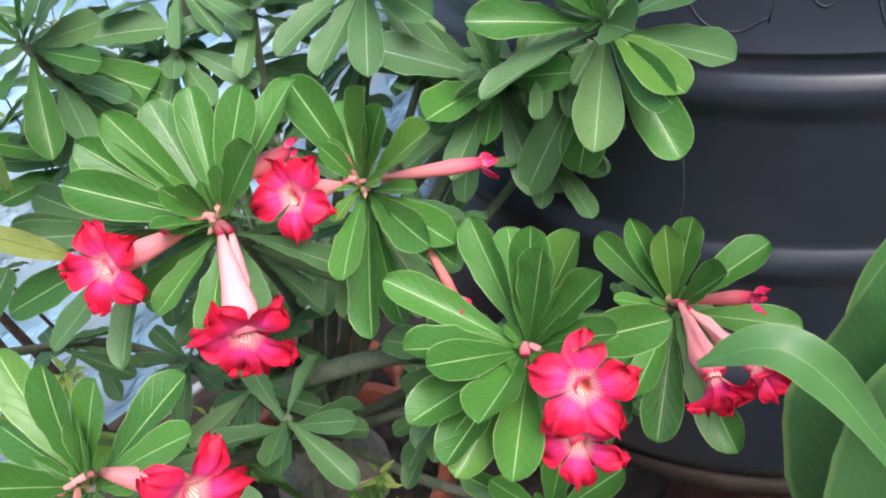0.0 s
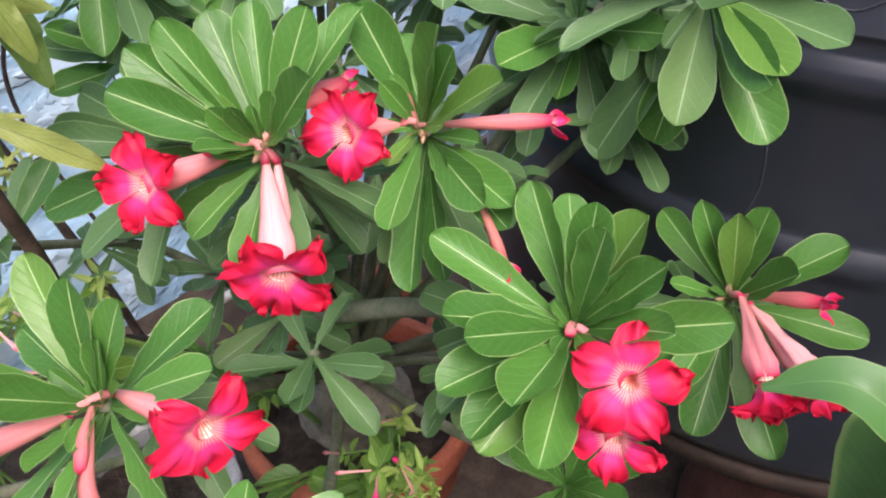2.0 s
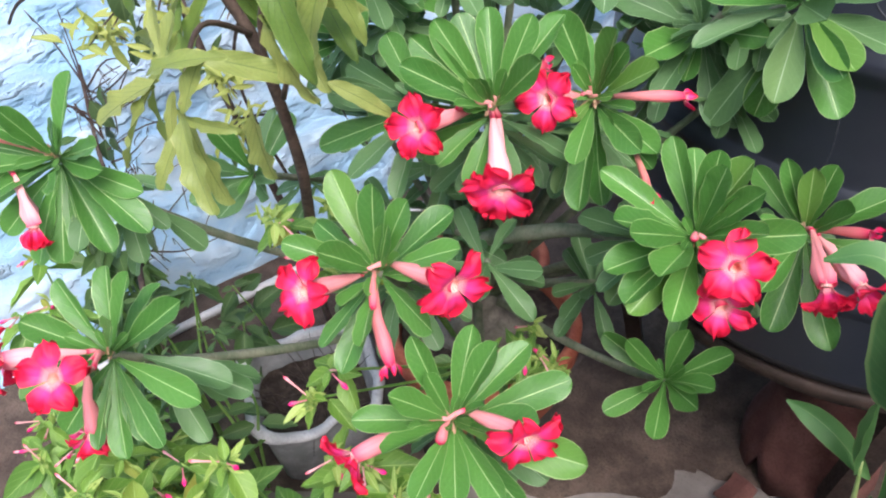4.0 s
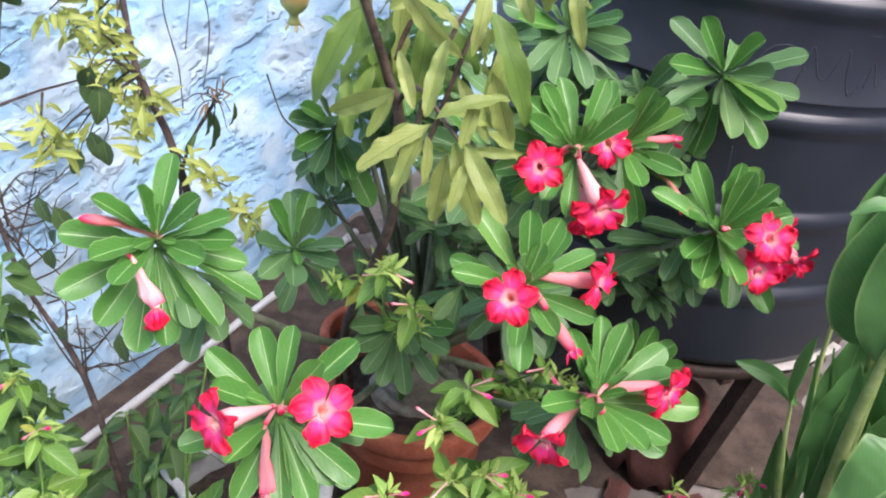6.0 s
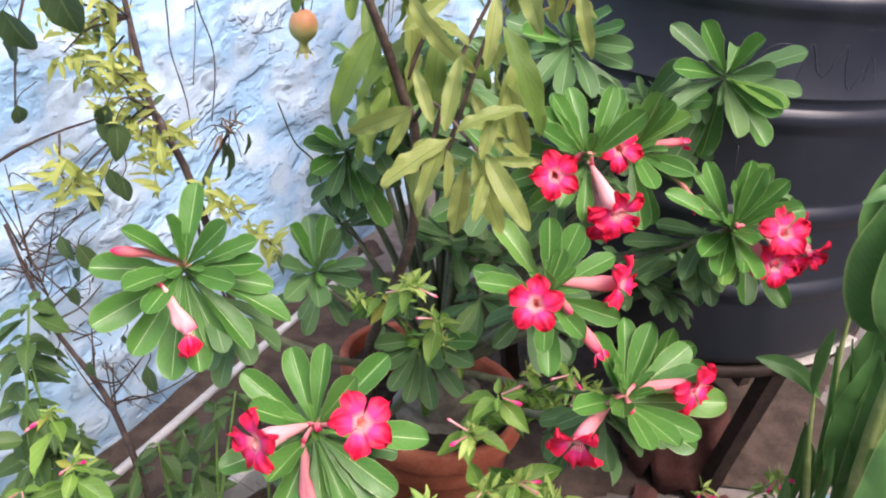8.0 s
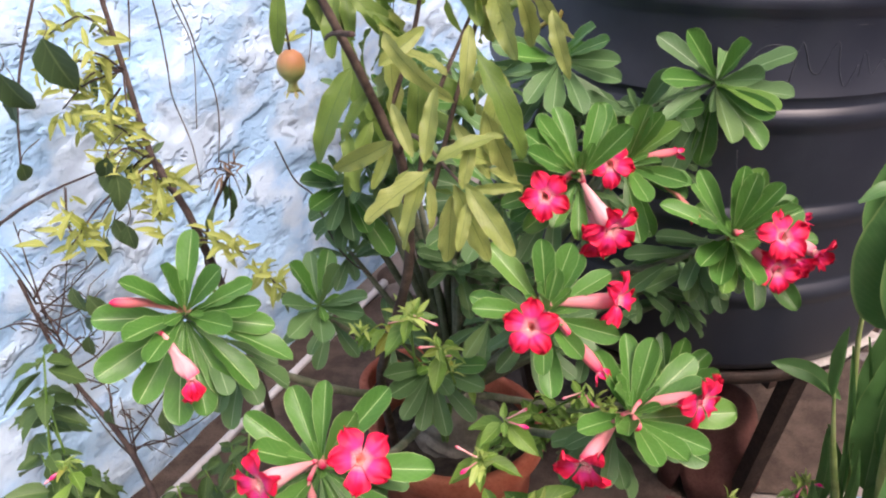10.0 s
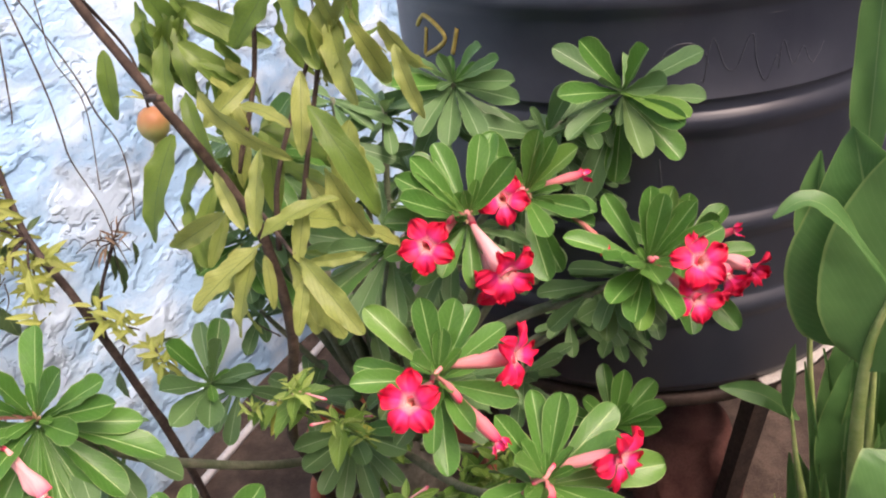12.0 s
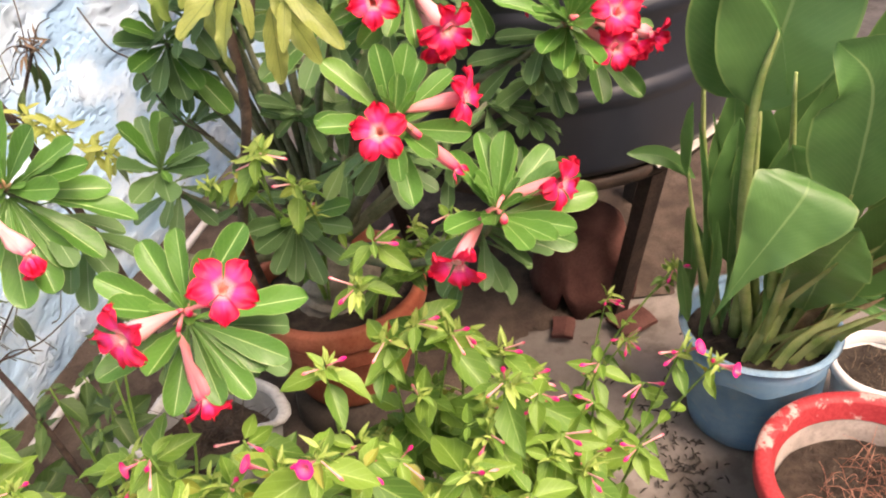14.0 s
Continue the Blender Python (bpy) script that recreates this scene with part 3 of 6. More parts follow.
def build_stand():
    top = thing("tank_stand", "rusty dark steel stand under the black water tank", "stand", at=(*TANK, 0))
    part("top_ring", lathe("top_ring", [(0.36, 0.432), (0.434, 0.432), (0.440, 0.436), (0.440, 0.454), (0.434, 0.458), (0.36, 0.458), (0.36, 0.432)], 64, 0.003), M["stand"], top)
    for deg in (-67, 23, 113, 203):
        a = radians(deg)
        foot, head = Vector((0.33 * math.cos(a), 0.33 * math.sin(a), 0)), Vector((0.42 * math.cos(a), 0.42 * math.sin(a), 0.432))
        side = Vector((-math.sin(a), math.cos(a), 0))
        out = Vector((math.cos(a), math.sin(a), 0))
        rows = [[p + side * sx * 0.022 + out * so * 0.016 for sx, so in ((-1, -1), (-0.9, 1), (0.9, 1), (1, -1))] for p in (foot, head)]
        part("leg", surface("leg", rows, closed=True, smooth=False, caps=True), M["stand"], top)
    for deg in (-67, 113):
        a, b = radians(deg), radians(deg + 90)
        part("brace", tube("brace", [(0.39 * math.cos(a), 0.39 * math.sin(a), 0.28), (0.39 * math.cos(b), 0.39 * math.sin(b), 0.28)], [0.009, 0.009], 8, 2), M["stand"], top)
    rows = []
    for r, z in ((0.36, 0.4585), (0.450, 0.4585), (0.452, 0.4602), (0.450, 0.4620), (0.36, 0.4622)):
        rows.append([((r + 0.012 * noise.noise((d * 0.11, 2, 0))) * math.cos(radians(d)), (r + 0.012 * noise.noise((d * 0.11, 2, 0))) * math.sin(radians(d)), z) for d in range(-70, -39, 3)])
    tagged(part("board", surface("board", rows, smooth=False), M["board"], m=Matrix.Translation((*TANK, 0))), "pale weathered board under the water tank", "board")


build_tank()
build_stand()


# ---- pots ----
def pot(name, label, at, r, h, base, mat, rim=0.03, thick=0.012, soil=0.035, soil_mat="soil", rim_mat=None, tilt=(0, 0)):
    top = thing(name, label, "pot", "garden pots", at=at)
    top.rotation_euler = (radians(tilt[0]), radians(tilt[1]), 0)
    k = r - thick * 0.6
    body = [(0.005, 0.004), (base - 0.008, 0.004), (base, 0.012)]
    for i in range(1, 7):
        f = i / 7
        body.append((base + (k - base) * f ** 0.9, 0.012 + (h - rim - 0.012) * f))
    body += [(k, h - rim), (k - thick, h - rim), (k - thick - 0.002, h * 0.4), (base - thick, 0.03)]
    part("pot_body", lathe("pot_body", body, 56, 0.0015), mat, top)
    t2 = thick * 1.1
    edge = [(k - thick, h - rim - 0.002), (r + 0.001, h - rim - 0.002), (r + 0.004, h - rim + 0.004), (r + 0.005, h - 0.006), (r + 0.001, h), (r - t2, h + 0.001), (r - t2 - 0.003, h - 0.005), (k - thick - 0.001, h - rim - 0.002)]
    part("pot_rim", lathe("pot_rim", edge, 64, 0.0018), rim_mat or mat, top)
    rows = []
    for f in (0.0, 0.25, 0.5, 0.75, 0.92, 1.0):
        rr = (r - thick * 1.9) * f + 0.001
        rows.append([(rr * math.cos(a), rr * math.sin(a), h - soil + 0.012 * (1 - f) + 0.010 * noise.noise((rr * 40 * math.cos(a), rr * 40 * math.sin(a), r * 9)))
                     for a in (2 * math.pi * j / 40 for j in range(40))])
    part("soil", surface("soil", rows, closed=True), M[soil_mat], top)
    return top


def square_tub():
    """A square plastic tub, its thin rim buckled by the sun."""
    top = thing("grey_tub", "cracked grey square plastic tub with a buckled rim and dark soil", "pot", "garden pots", at=(-0.285, 1.285, 0.0))

    def ring(half, z, bend=0.0):
        row = []
        for j in range(56):
            a = 2 * math.pi * j / 56
            r = half / (abs(math.cos(a)) ** 5 + abs(math.sin(a)) ** 5) ** 0.2 * (1 + bend * noise.noise((math.cos(a) * 2.6, math.sin(a) * 2.6, 3)))
            b = a + radians(50)
            row.append((r * math.cos(b), r * math.sin(b), z + 0.30 * bend * noise.noise((math.cos(a) * 1.9, math.sin(a) * 1.9, 7))))
        return row

    part("pot_body", surface("pot_body", [ring(0.002, 0.006), ring(0.088, 0.006), ring(0.092, 0.014), ring(0.104, 0.10, 0.03), ring(0.116, 0.192, 0.08), ring(0.111, 0.192, 0.08), ring(0.099, 0.10, 0.03), ring(0.086, 0.02)], closed=True), M["greypot"], top)
    part("pot_rim", surface("pot_rim", [ring(0.110, 0.190, 0.08), ring(0.127, 0.188, 0.09), ring(0.131, 0.194, 0.10), ring(0.127, 0.201, 0.10), ring(0.112, 0.200, 0.09), ring(0.110, 0.190, 0.08)], closed=True), M["greyrim"], top)
    soil = [[(x, y, z + 0.014 * noise.noise((x * 30, y * 30, 2))) for x, y, z in ring(0.101 * f + 0.001, 0.135)] for f in (0, 0.3, 0.6, 0.85, 1.0)]
    part("soil", surface("soil", soil, closed=True), M["soil"], top)


def broken_pot():
    """The upper shell of an upturned pot, its lower edge broken away in large teeth, on the shards that fell from it."""
    top = thing("broken_clay_pot", "upturned broken reddish clay pot under the tank stand", "pot", "garden pots", at=(0.56, 1.74, 0.0))
    sides, rows = 48, []
    for r, f in ((0.004, 1.0), (0.092, 1.0), (0.105, 0.985), (0.112, 0.9), (0.122, 0.7), (0.134, 0.5), (0.146, 0.25), (0.152, 0.0), (0.138, 0.0), (0.130, 0.3), (0.112, 0.7), (0.09, 0.95), (0.004, 0.95)):
        row = []
        for j in range(sides):
            a = 2 * math.pi * j / sides
            tooth = max(0.0, noise.noise((math.cos(a) * 2.2, math.sin(a) * 2.2, 4)) + 0.35 * noise.noise((math.cos(a) * 7, math.sin(a) * 7, 1)) + 0.05)
            low = min(0.09, 0.16 * tooth)
            row.append((0.86 * r * math.cos(a), 0.86 * r * math.sin(a), low + (0.200 - low) * f))
        rows.append(row)
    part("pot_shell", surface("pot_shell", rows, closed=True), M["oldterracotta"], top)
    for k, (dx, dy, turn, w) in enumerate(((0.07, -0.17, 20, 0.05), (-0.09, -0.16, 70, 0.035))):
        rows = [[(x * w, y * w * (0.7 + 0.3 * noise.noise((x * 3 + k, y * 3, 2))), z + 0.004 * x * x) for x in (-1, -0.3, 0.4, 0.9)] for y, z in ((-1, 0.004), (-0.2, 0.009), (1, 0.004))]
        top_side = [[(x, y, z + 0.009) for x, y, z in row] for row in rows]
        shell = rows + top_side[::-1] + [rows[0]]
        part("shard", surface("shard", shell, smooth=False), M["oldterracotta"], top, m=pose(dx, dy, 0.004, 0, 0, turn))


POT = Vector((-0.012, 1.47, 0.09))
pot("terracotta_pot", "large terracotta pot with dark soil holding a desert rose", POT, 0.17, 0.25, 0.115, M["terracotta"], rim=0.045)
# block that raises the pot; its dark colour paints the pot's shadow
tagged(part("support_block", lathe("support_block", [(0.01, 0), (0.13, 0), (0.135, 0.01), (0.13, 0.088), (0.01, 0.089)], 24, 0.004), M["shadeblock"], m=Matrix.Translation((POT.x, POT.y, 0.0))),
       "block under the large terracotta pot, coloured dark for the shadow there", "block")
pot("terracotta_pot", "terracotta pot standing behind the large pot", (-0.115, 1.66, 0.0), 0.12, 0.29, 0.09, M["terracotta"], rim=0.04)
broken_pot()
pot("blue_bucket", "faded blue plastic bucket used as a planter", (0.765, 1.264, 0.0), 0.143, 0.25, 0.112, M["bluepot"], rim=0.007, thick=0.006, soil=0.05, rim_mat=M["bluerim"])
pot("white_pot", "small white plastic pot with dark soil", (0.985, 1.195, 0.0), 0.088, 0.16, 0.068, M["whitecup"], rim=0.02, thick=0.006, soil=0.03)
pot("red_rimmed_pot", "concrete pot with a chipped red painted rim", (0.815, 0.925, 0.0), 0.185, 0.20, 0.14, M["concretepot"], rim=0.035, thick=0.019, soil=0.085, rim_mat=M["redrim"])
square_tub()


# ---- desert rose ----
BLADES = []
for i in range(12):
    g = seeded(i)
    mesh = leaf_mesh("leaf", 0.130 + 0.036 * g.random(), fold=0.16 + 0.42 * g.random(), curl=g.uniform(-0.03, 0.20), wave=0.009 + 0.008 * g.random(), rows=15, cols=8, phase=g.random() * 6, twist=g.uniform(-0.35, 0.35), blunt=True)
    mesh.materials.append(M["leaf"])
    BLADES.append(mesh)


OLD_BLADES = []
for mesh in BLADES:
    OLD_BLADES.append(mesh.copy())
    OLD_BLADES[-1].materials.clear()
    OLD_BLADES[-1].materials.append(M["oldleaf"])


def petal_mesh(seed):
    g = seeded(seed)
    rows = []
    ruffle = g.random() * 6
    for i in range(14):
        v = i / 13
        w = 0.0046 + 0.0102 * math.sin(math.pi / 2 * min(1.0, v / 0.60)) ** 1.35
        if v > 0.60:
            w *= max(0.05, 1 - ((v - 0.60) / 0.40) ** 2.5) ** 0.56
        row = []
        for j in range(13):
            u = j / 6 - 1
            rag = 1 + (0.055 * math.sin(7 * u + ruffle) + 0.05 * math.sin(15 * u + 2 * ruffle) - 0.05 * abs(u)) * max(0.0, v - 0.4) * 1.7
            r = 0.0055 + 0.0335 * (v - 0.03 * u * u * v) * rag
            z = 0.003 + 0.0085 * math.sin(v * 2.3) - 0.007 * v * v + 0.0035 * abs(u) ** 2 * v + 0.0052 * v * v * math.sin(u * 4.2 + ruffle) + 0.0034 * v * v * math.sin(10 * u + 5 * v + 3 * ruffle)
            row.append((u * w * (1 + 0.05 * math.sin(13 * v + ruffle)), r, z))
        rows.append(row)
    mesh = surface("petal", rows)
    mesh.materials.append(M["petal"])
    return mesh


PETALS = [petal_mesh(s) for s in range(5)]


def corolla_tube(length, mouth, mat, crumple=0.0):
    prof = [(0.0022, -length), (0.0036, -length * 0.92), (0.0060, -length * 0.75), (0.0086, -length * 0.5), (mouth * 1.18, -length * 0.25), (mouth * 1.12, -0.008), (mouth * 0.98, 0.001), (mouth - 0.0006, 0.004)]
    mesh = lathe("flower", prof, 18, 0.0006)
    for v in mesh.vertices:
        f = 1 + crumple * (1.4 * noise.noise((v.co.x * 160, v.co.y * 160, v.co.z * 34 + length * 900)) + 0.5 * math.sin(3 * math.atan2(v.co.y, v.co.x) + v.co.z * 60) - 0.25)
        v.co = (v.co.x * f, v.co.y * f * (1 - 0.25 * crumple), v.co.z)
    mesh.materials.append(mat)
    return mesh


THROAT = lathe("throat", [(0.0004, -0.011), (0.0026, -0.008), (0.0048, -0.003), (0.0066, 0.002), (0.0074, 0.0048)], 30)


def flower(plant, throat, base, aim=None, size=1.0, spin=0.0, pale=False, limp=0.0, label=""):
    """An open trumpet: a tube from its base to its throat, and five petals. limp folds the petals forward."""
    throat, base = Vector(throat), Vector(base) + Vector((0, -0.008, 0.012))
    size *= 0.86
    axis = Vector(aim).normalized() if aim else (throat - base).normalized()
    length = min(0.075, max(0.035, (throat - base).length * 0.85))
    stalk = throat - axis * length
    g = seeded(int(throat.x * 1e4) + int(throat.z * 1e3))
    m = Matrix.Translation(throat) @ axis.to_track_quat("Z", "Y").to_matrix().to_4x4() @ pose(0, 0, 0, 0, 0, spin) @ Matrix.Diagonal((size, size, size, 1))
    along = (throat - base).normalized()
    tilt = Matrix()
    if 0.2 < along.angle(axis) < 1.6 and (throat - base).length > 0.03:
        # the tube runs straight from its base, and the petals turn from it
        body_axis = along.lerp(axis, 0.25).normalized()
        turn = body_axis.to_track_quat("Z", "Y").to_matrix().to_4x4() @ pose(0, 0, 0, 0, 0, spin)
        tilt = turn.inverted() @ axis.to_track_quat("Z", "Y").to_matrix().to_4x4() @ pose(0, 0, 0, 0, 0, spin)
        m = Matrix.Translation(throat) @ turn @ Matrix.Diagonal((size, size, size, 1))
        stalk = throat - body_axis * length
    body = part("flower", corolla_tube(length / size, 0.0112 if limp > 35 else 0.0104 if pale else 0.0086, M["paletube" if pale else "tube"], 0.45 if limp > 35 else 0.0), None, plant, label, m)
    part("throat", THROAT, M["throat"], body, m=tilt)
    for i in range(5):
        if limp:
            bend = pose(0, 0.004, 0, limp + g.uniform(-18, 18), g.uniform(-14, 14), 0)
        else:
            bend = pose(0, 0, 0, g.uniform(-9, 13), g.uniform(-7, 7), 0)
        part("petal", PETALS[(i + g.randrange(5)) % 5], None, body, m=tilt @ pose(0, 0, 0, 0, 0, 72 * i + g.uniform(-5, 5)) @ bend)
    if (stalk - base).length > 0.006:
        mid = (stalk + base) / 2 + Vector((0, 0, 0.002))
        part("flower_stalk", tube("flower_stalk", [base, mid, stalk], [0.0022, 0.0026, 0.0030], 8, 4), M["tube"], plant)


SHRED = [leaf_mesh("shred", 0.22 + 0.05 * i, 0.9, 0.8, 0.6, 0.3 - 0.3 * i, 0.05, 6, 3, phase=i * 2.0) for i in range(3)]
for mesh in SHRED:
    mesh.materials.append(M["petal"])


def bud(plant, base, tip, thick=0.0075, mat="bud", bend=(0, 0, 0.004), label="", frayed=False):
    base, tip = Vector(base) + Vector((0, -0.005, 0.008)), Vector(tip)
    mid = (base + tip) / 2 + Vector(bend)
    n = thick
    end = 0.55 if frayed else 0.12
    body = part("bud", tube("bud", [base, base.lerp(mid, 0.5), mid, mid.lerp(tip, 0.5), mid.lerp(tip, 0.85), tip], [n * 0.25, n * 0.42, n * 0.75, n, n * 0.8, n * end], 10, 4, 0.12), M[mat], plant, label)
    if frayed:
        ahead = (tip - mid).normalized()
        side = ahead.orthogonal().normalized()
        for i in range(5):
            out = side.copy()
            out.rotate(Matrix.Rotation(i * 1.257 + n * 100, 3, ahead))
            part("petal", SHRED[i % 3], None, body, m=facing(tip - ahead * 0.004 + out * n * 0.4, ahead + out * (0.25 + 0.1 * (i % 3)), out, 0.013 + 0.002 * (i % 3)))


ROSETTES = {
    "a": ((0.167, 1.193, 0.994), (0.02, -0.57, 0.82), [(123, 53, 96), (50, 66, 96), (150, 49, 96), (-171, 55, 101), (-156, 43, 102), (-146, 30, 101), (-177, 1, 96), (-122, -32, 74), (-89, -47, 76), (-16, 51, 96), (5, 72, 48), (-93, 64, 48), (-106, 53, 52), (-102, 32, 55), (63, 48, 108), (-160, -12, 104), (-178, -34, 100), (160, -8, 100), (-150, -38, 92)]),
    "v": ((0.065, 1.215, 0.955), (-0.2, -0.5, 0.8), [(-144, -22, 122), (-117, -31, 107), (-83, -38, 100), (180, 12, 98), (150, 32, 90), (-165, -2, 104), (100, 40, 84), (-128, 20, 92)]),
    "a2": ((0.237, 1.278, 0.977), (-0.02, -0.58, 0.82), [(128, 20, 92), (-18, 74, 92), (-34, 61, 92), (-12, 44, 92), (-11, 15, 46), (-42, -4, 46), (-77, -5, 92), (-75, -48, 107), (-120, 60, 52), (170, 58, 96), (-25, -5, 92), (-24, -20, 92), (-41, 1, 92), (-59, -50, 99)]),
    "b": ((0.379, 1.213, 0.902), (-0.11, -0.53, 0.84), [(141, 52, 99), (113, 27, 98), (29, 69, 98), (-6, 55, 98), (60, 87, 64), (-17, 59, 49), (-30, 42, 98), (6, 21, 98), (-176, 29, 108), (-133, 29, 98), (-114, 30, 98), (-124, 1, 98), (-109, -11, 98), (-90, 13, 98), (-80, -14, 98), (-103, -17, 98), (-127, 30, 49), (64, 82, 98), (-21, 78, 98)]),
    "b2": ((0.458, 1.385, 0.81), (-0.13, -0.53, 0.84), [(150, 21, 95), (-164, 68, 95), (0, 84, 95), (-116, 80, 95), (-38, 51, 95), (29, 35, 96), (-142, 29, 62), (-87, -41, 110), (-54, -35, 124), (-2, 3, 101), (-100, -12, 95), (-117, -25, 95)]),
    "c": ((0.124, 1.041, 0.878), (0.05, -0.48, 0.88), [(159, 49, 107), (128, 85, 92), (27, 71, 92), (59, 30, 93), (20, 32, 92), (-154, 20, 96), (169, 7, 92), (-98, 49, 92), (42, 74, 60), (2, 49, 46), (1, 21, 46), (-88, 4, 60), (-84, -35, 100), (-65, -2, 92), (-24, -3, 92), (-93, -13, 92)]),
    "d": ((0.233, 0.997, 0.762), (-0.02, -0.41, 0.91), [(95, 61, 98), (63, 59, 98), (67, 32, 104), (41, 17, 120), (7, 29, 98), (177, 64, 98), (-134, 23, 98), (-114, 55, 98), (-118, 28, 49), (-78, 6, 98), (-56, 4, 98), (-35, 2, 98), (10, -3, 132), (-20, -22, 102), (-101, 23, 98), (-174, 68, 66), (13, 56, 49)]),
    "e": ((-0.129, 0.88, 0.767), (0.21, -0.35, 0.91), [(125, 43, 95), (90, 53, 95), (39, 35, 115), (170, 32, 102), (103, 13, 95), (-10, 61, 95), (-144, 39, 95), (2, -1, 127), (-22, -24, 113), (-149, -11, 107), (-109, 0, 95), (-71, -42, 96), (-49, -38, 105), (-29, -30, 96), (-107, -38, 98)]),
    "f": ((-0.314, 1.008, 0.881), (0.32, -0.41, 0.85), [(87, 62, 102), (-128, 51, 100), (-92, 65, 100), (-27, 52, 100), (2, 26, 100), (-10, 16, 100), (9, -11, 104), (-157, 9, 103), (-109, 19, 100), (-137, -19, 118), (-117, -40, 109), (-89, -50, 124), (-39, -49, 105), (-18, -39, 119), (1, -19, 135), (-36, 11, 100), (-94, 5, 100), (-62, -53, 117)]),
    "g": ((0.384, 1.441, 1.045), (-0.1, -0.62, 0.78), [(170, 38, 110), (-146, 50, 110), (66, 35, 110), (-72, 44, 110), (-12, 28, 116), (-145, 13, 110), (-22, -4, 110), (-54, -11, 110), (-38, -41, 115), (-82, -35, 110), (-109, -69, 115), (-141, -14, 110), (-69, 19, 110), (-107, -32, 55), (-145, -61, 149), (-49, -3, 110)]),
    "k": ((0.15, 1.5, 1.06), (0.03, -0.64, 0.77), [(-146, 39, 75), (-116, 56, 55), (-65, 40, 110), (-49, 27, 110), (-46, 12, 110), (-38, -5, 110), (-25, -39, 121), (-118, -15, 110), (-153, -54, 112), (-141, 10, 110), (-169, 15, 110), (-177, -11, 118), (-68, -23, 110), (-97, -33, 110)]),
    "u": ((-0.104, 1.33, 1.051), (0.18, -0.6, 0.78), [(41, 0, 114), (-4, 16, 100), (28, -30, 128), (10, -33, 100), (-53, -40, 100), (-72, -21, 63), (-7, 38, 100), (-30, 48, 100), (-13, 0, 100)]),
    "w": ((0.28, 1.475, 0.975), (-0.04, -0.61, 0.79), [(-160, 19, 119), (-102, 7, 110), (170, 20, 110), (-56, -35, 110), (-29, -47, 112), (-95, -19, 110), (-36, 20, 110), (-70, 53, 110), (-82, -22, 73)]),
    "h": ((0.352, 1.332, 0.543), (-0.07, -0.44, 0.9), [(-30, 42, 102), (-44, 26, 100), (0, 80, 105), (100, 55, 95), (-142, 55, 100), (-172, 28, 100), (-75, 2, 100), (-118, -2, 98), (32, 30, 95), (-100, 25, 60), (-20, 60, 55)]),
    "n": ((-0.038, 1.264, 0.623), (0.12, -0.44, 0.89), [(-125, 2, 100), (-112, -18, 100), (-96, -31, 100), (-68, -47, 102), (-36, -35, 102), (-36, 5, 100), (-70, 8, 100), (-130, 23, 100), (-26, 23, 100)]),
    "s": ((-0.194, 1.190, 0.780), (0.21, -0.47, 0.86), [(-132, 66, 95), (110, 28, 95), (90, 28, 95), (-36, 15, 95), (-28, 29, 95), (-76, -2, 95), (-100, 8, 95), (-29, 60, 95), (-114, 29, 95)]),
    "t": ((-0.19, 1.42, 0.87), (0.2, -0.54, 0.82), [(-124, 23, 100), (-112, 0, 100), (-96, -19, 100), (-55, -6, 100), (-59, -29, 100), (-31, -48, 130), (-127, 62, 66), (-112, 38, 100), (-74, -33, 100)]),
}

rose = thing("desert_rose", "desert rose shrub with crimson flowers in a terracotta pot", "shrub", at=(0, 0, 0))


def rosette(plant, center, axis, leaves, blades, seed, wide=1.0, inner=7):
    """A whorl of leaves round a shoot tip: (heading, rise, length in mm) each, with a few small ones standing in the heart."""
    g = seeded(seed)
    center, axis = Vector(center), Vector(axis).normalized()
    for heading, rise, mm in leaves:
        a, e = radians(heading), radians(rise)
        ahead = Vector((math.cos(e) * math.cos(a), math.cos(e) * math.sin(a), math.sin(e)))
        lean = max(-1.0, min(1.0, ahead.dot(axis)))
        start = center - axis * 0.012 * (1 - lean) * 0.8 + ahead * 0.003
        normal = axis + Vector((0, -0.25, 0.25)) - ahead * 0.4
        m = facing(start, ahead + axis * 0.10, normal, mm / 1000 * 1.01, g.uniform(-25, 25))
        part("leaf", g.choice(blades), None, plant, m=m @ Matrix.Diagonal((wide * g.uniform(0.9, 1.12), 1, 1, 1)))
    for i in range(inner):
        a = i * 2.4 + seed
        side = axis.orthogonal().normalized()
        side.rotate(Matrix.Rotation(a, 3, axis))
        m = facing(center + axis * 0.002, axis + side * (0.32 + 0.13 * i), axis - side, 0.016 + 0.0055 * i, g.uniform(-15, 15))
        part("leaf", g.choice(blades), None, plant, m=m)


for i, (key, (center, axis, leaves)) in enumerate(ROSETTES.items()):
    rosette(rose, center, axis, leaves, BLADES + OLD_BLADES * 2 if key in "gkuwtsnv" else BLADES, i)


OLD_LEAVES = []


def skirt(plant, spots, count, seed, mm=85, droop=0.5):
    """Older leaves that stand out and hang below a whorl, along the last of its branch."""
    g = seeded(seed)
    for k in range(count):
        f = g.random()
        spot = spots[0].lerp(spots[1], f)
        a = k * 2.4 + g.uniform(-0.4, 0.4)
        out = Vector((math.cos(a), math.sin(a) * 0.9 + 0.15, -droop * (0.35 + 0.9 * f) + g.uniform(-0.25, 0.25)))
        OLD_LEAVES.append((g.choice(BLADES), facing(spot, out, Vector((0, -0.3, 1)), mm / 1000 * g.uniform(0.75, 1.15), g.uniform(-25, 25))))


CROWN = Vector((-0.01, 1.45, 0.40))


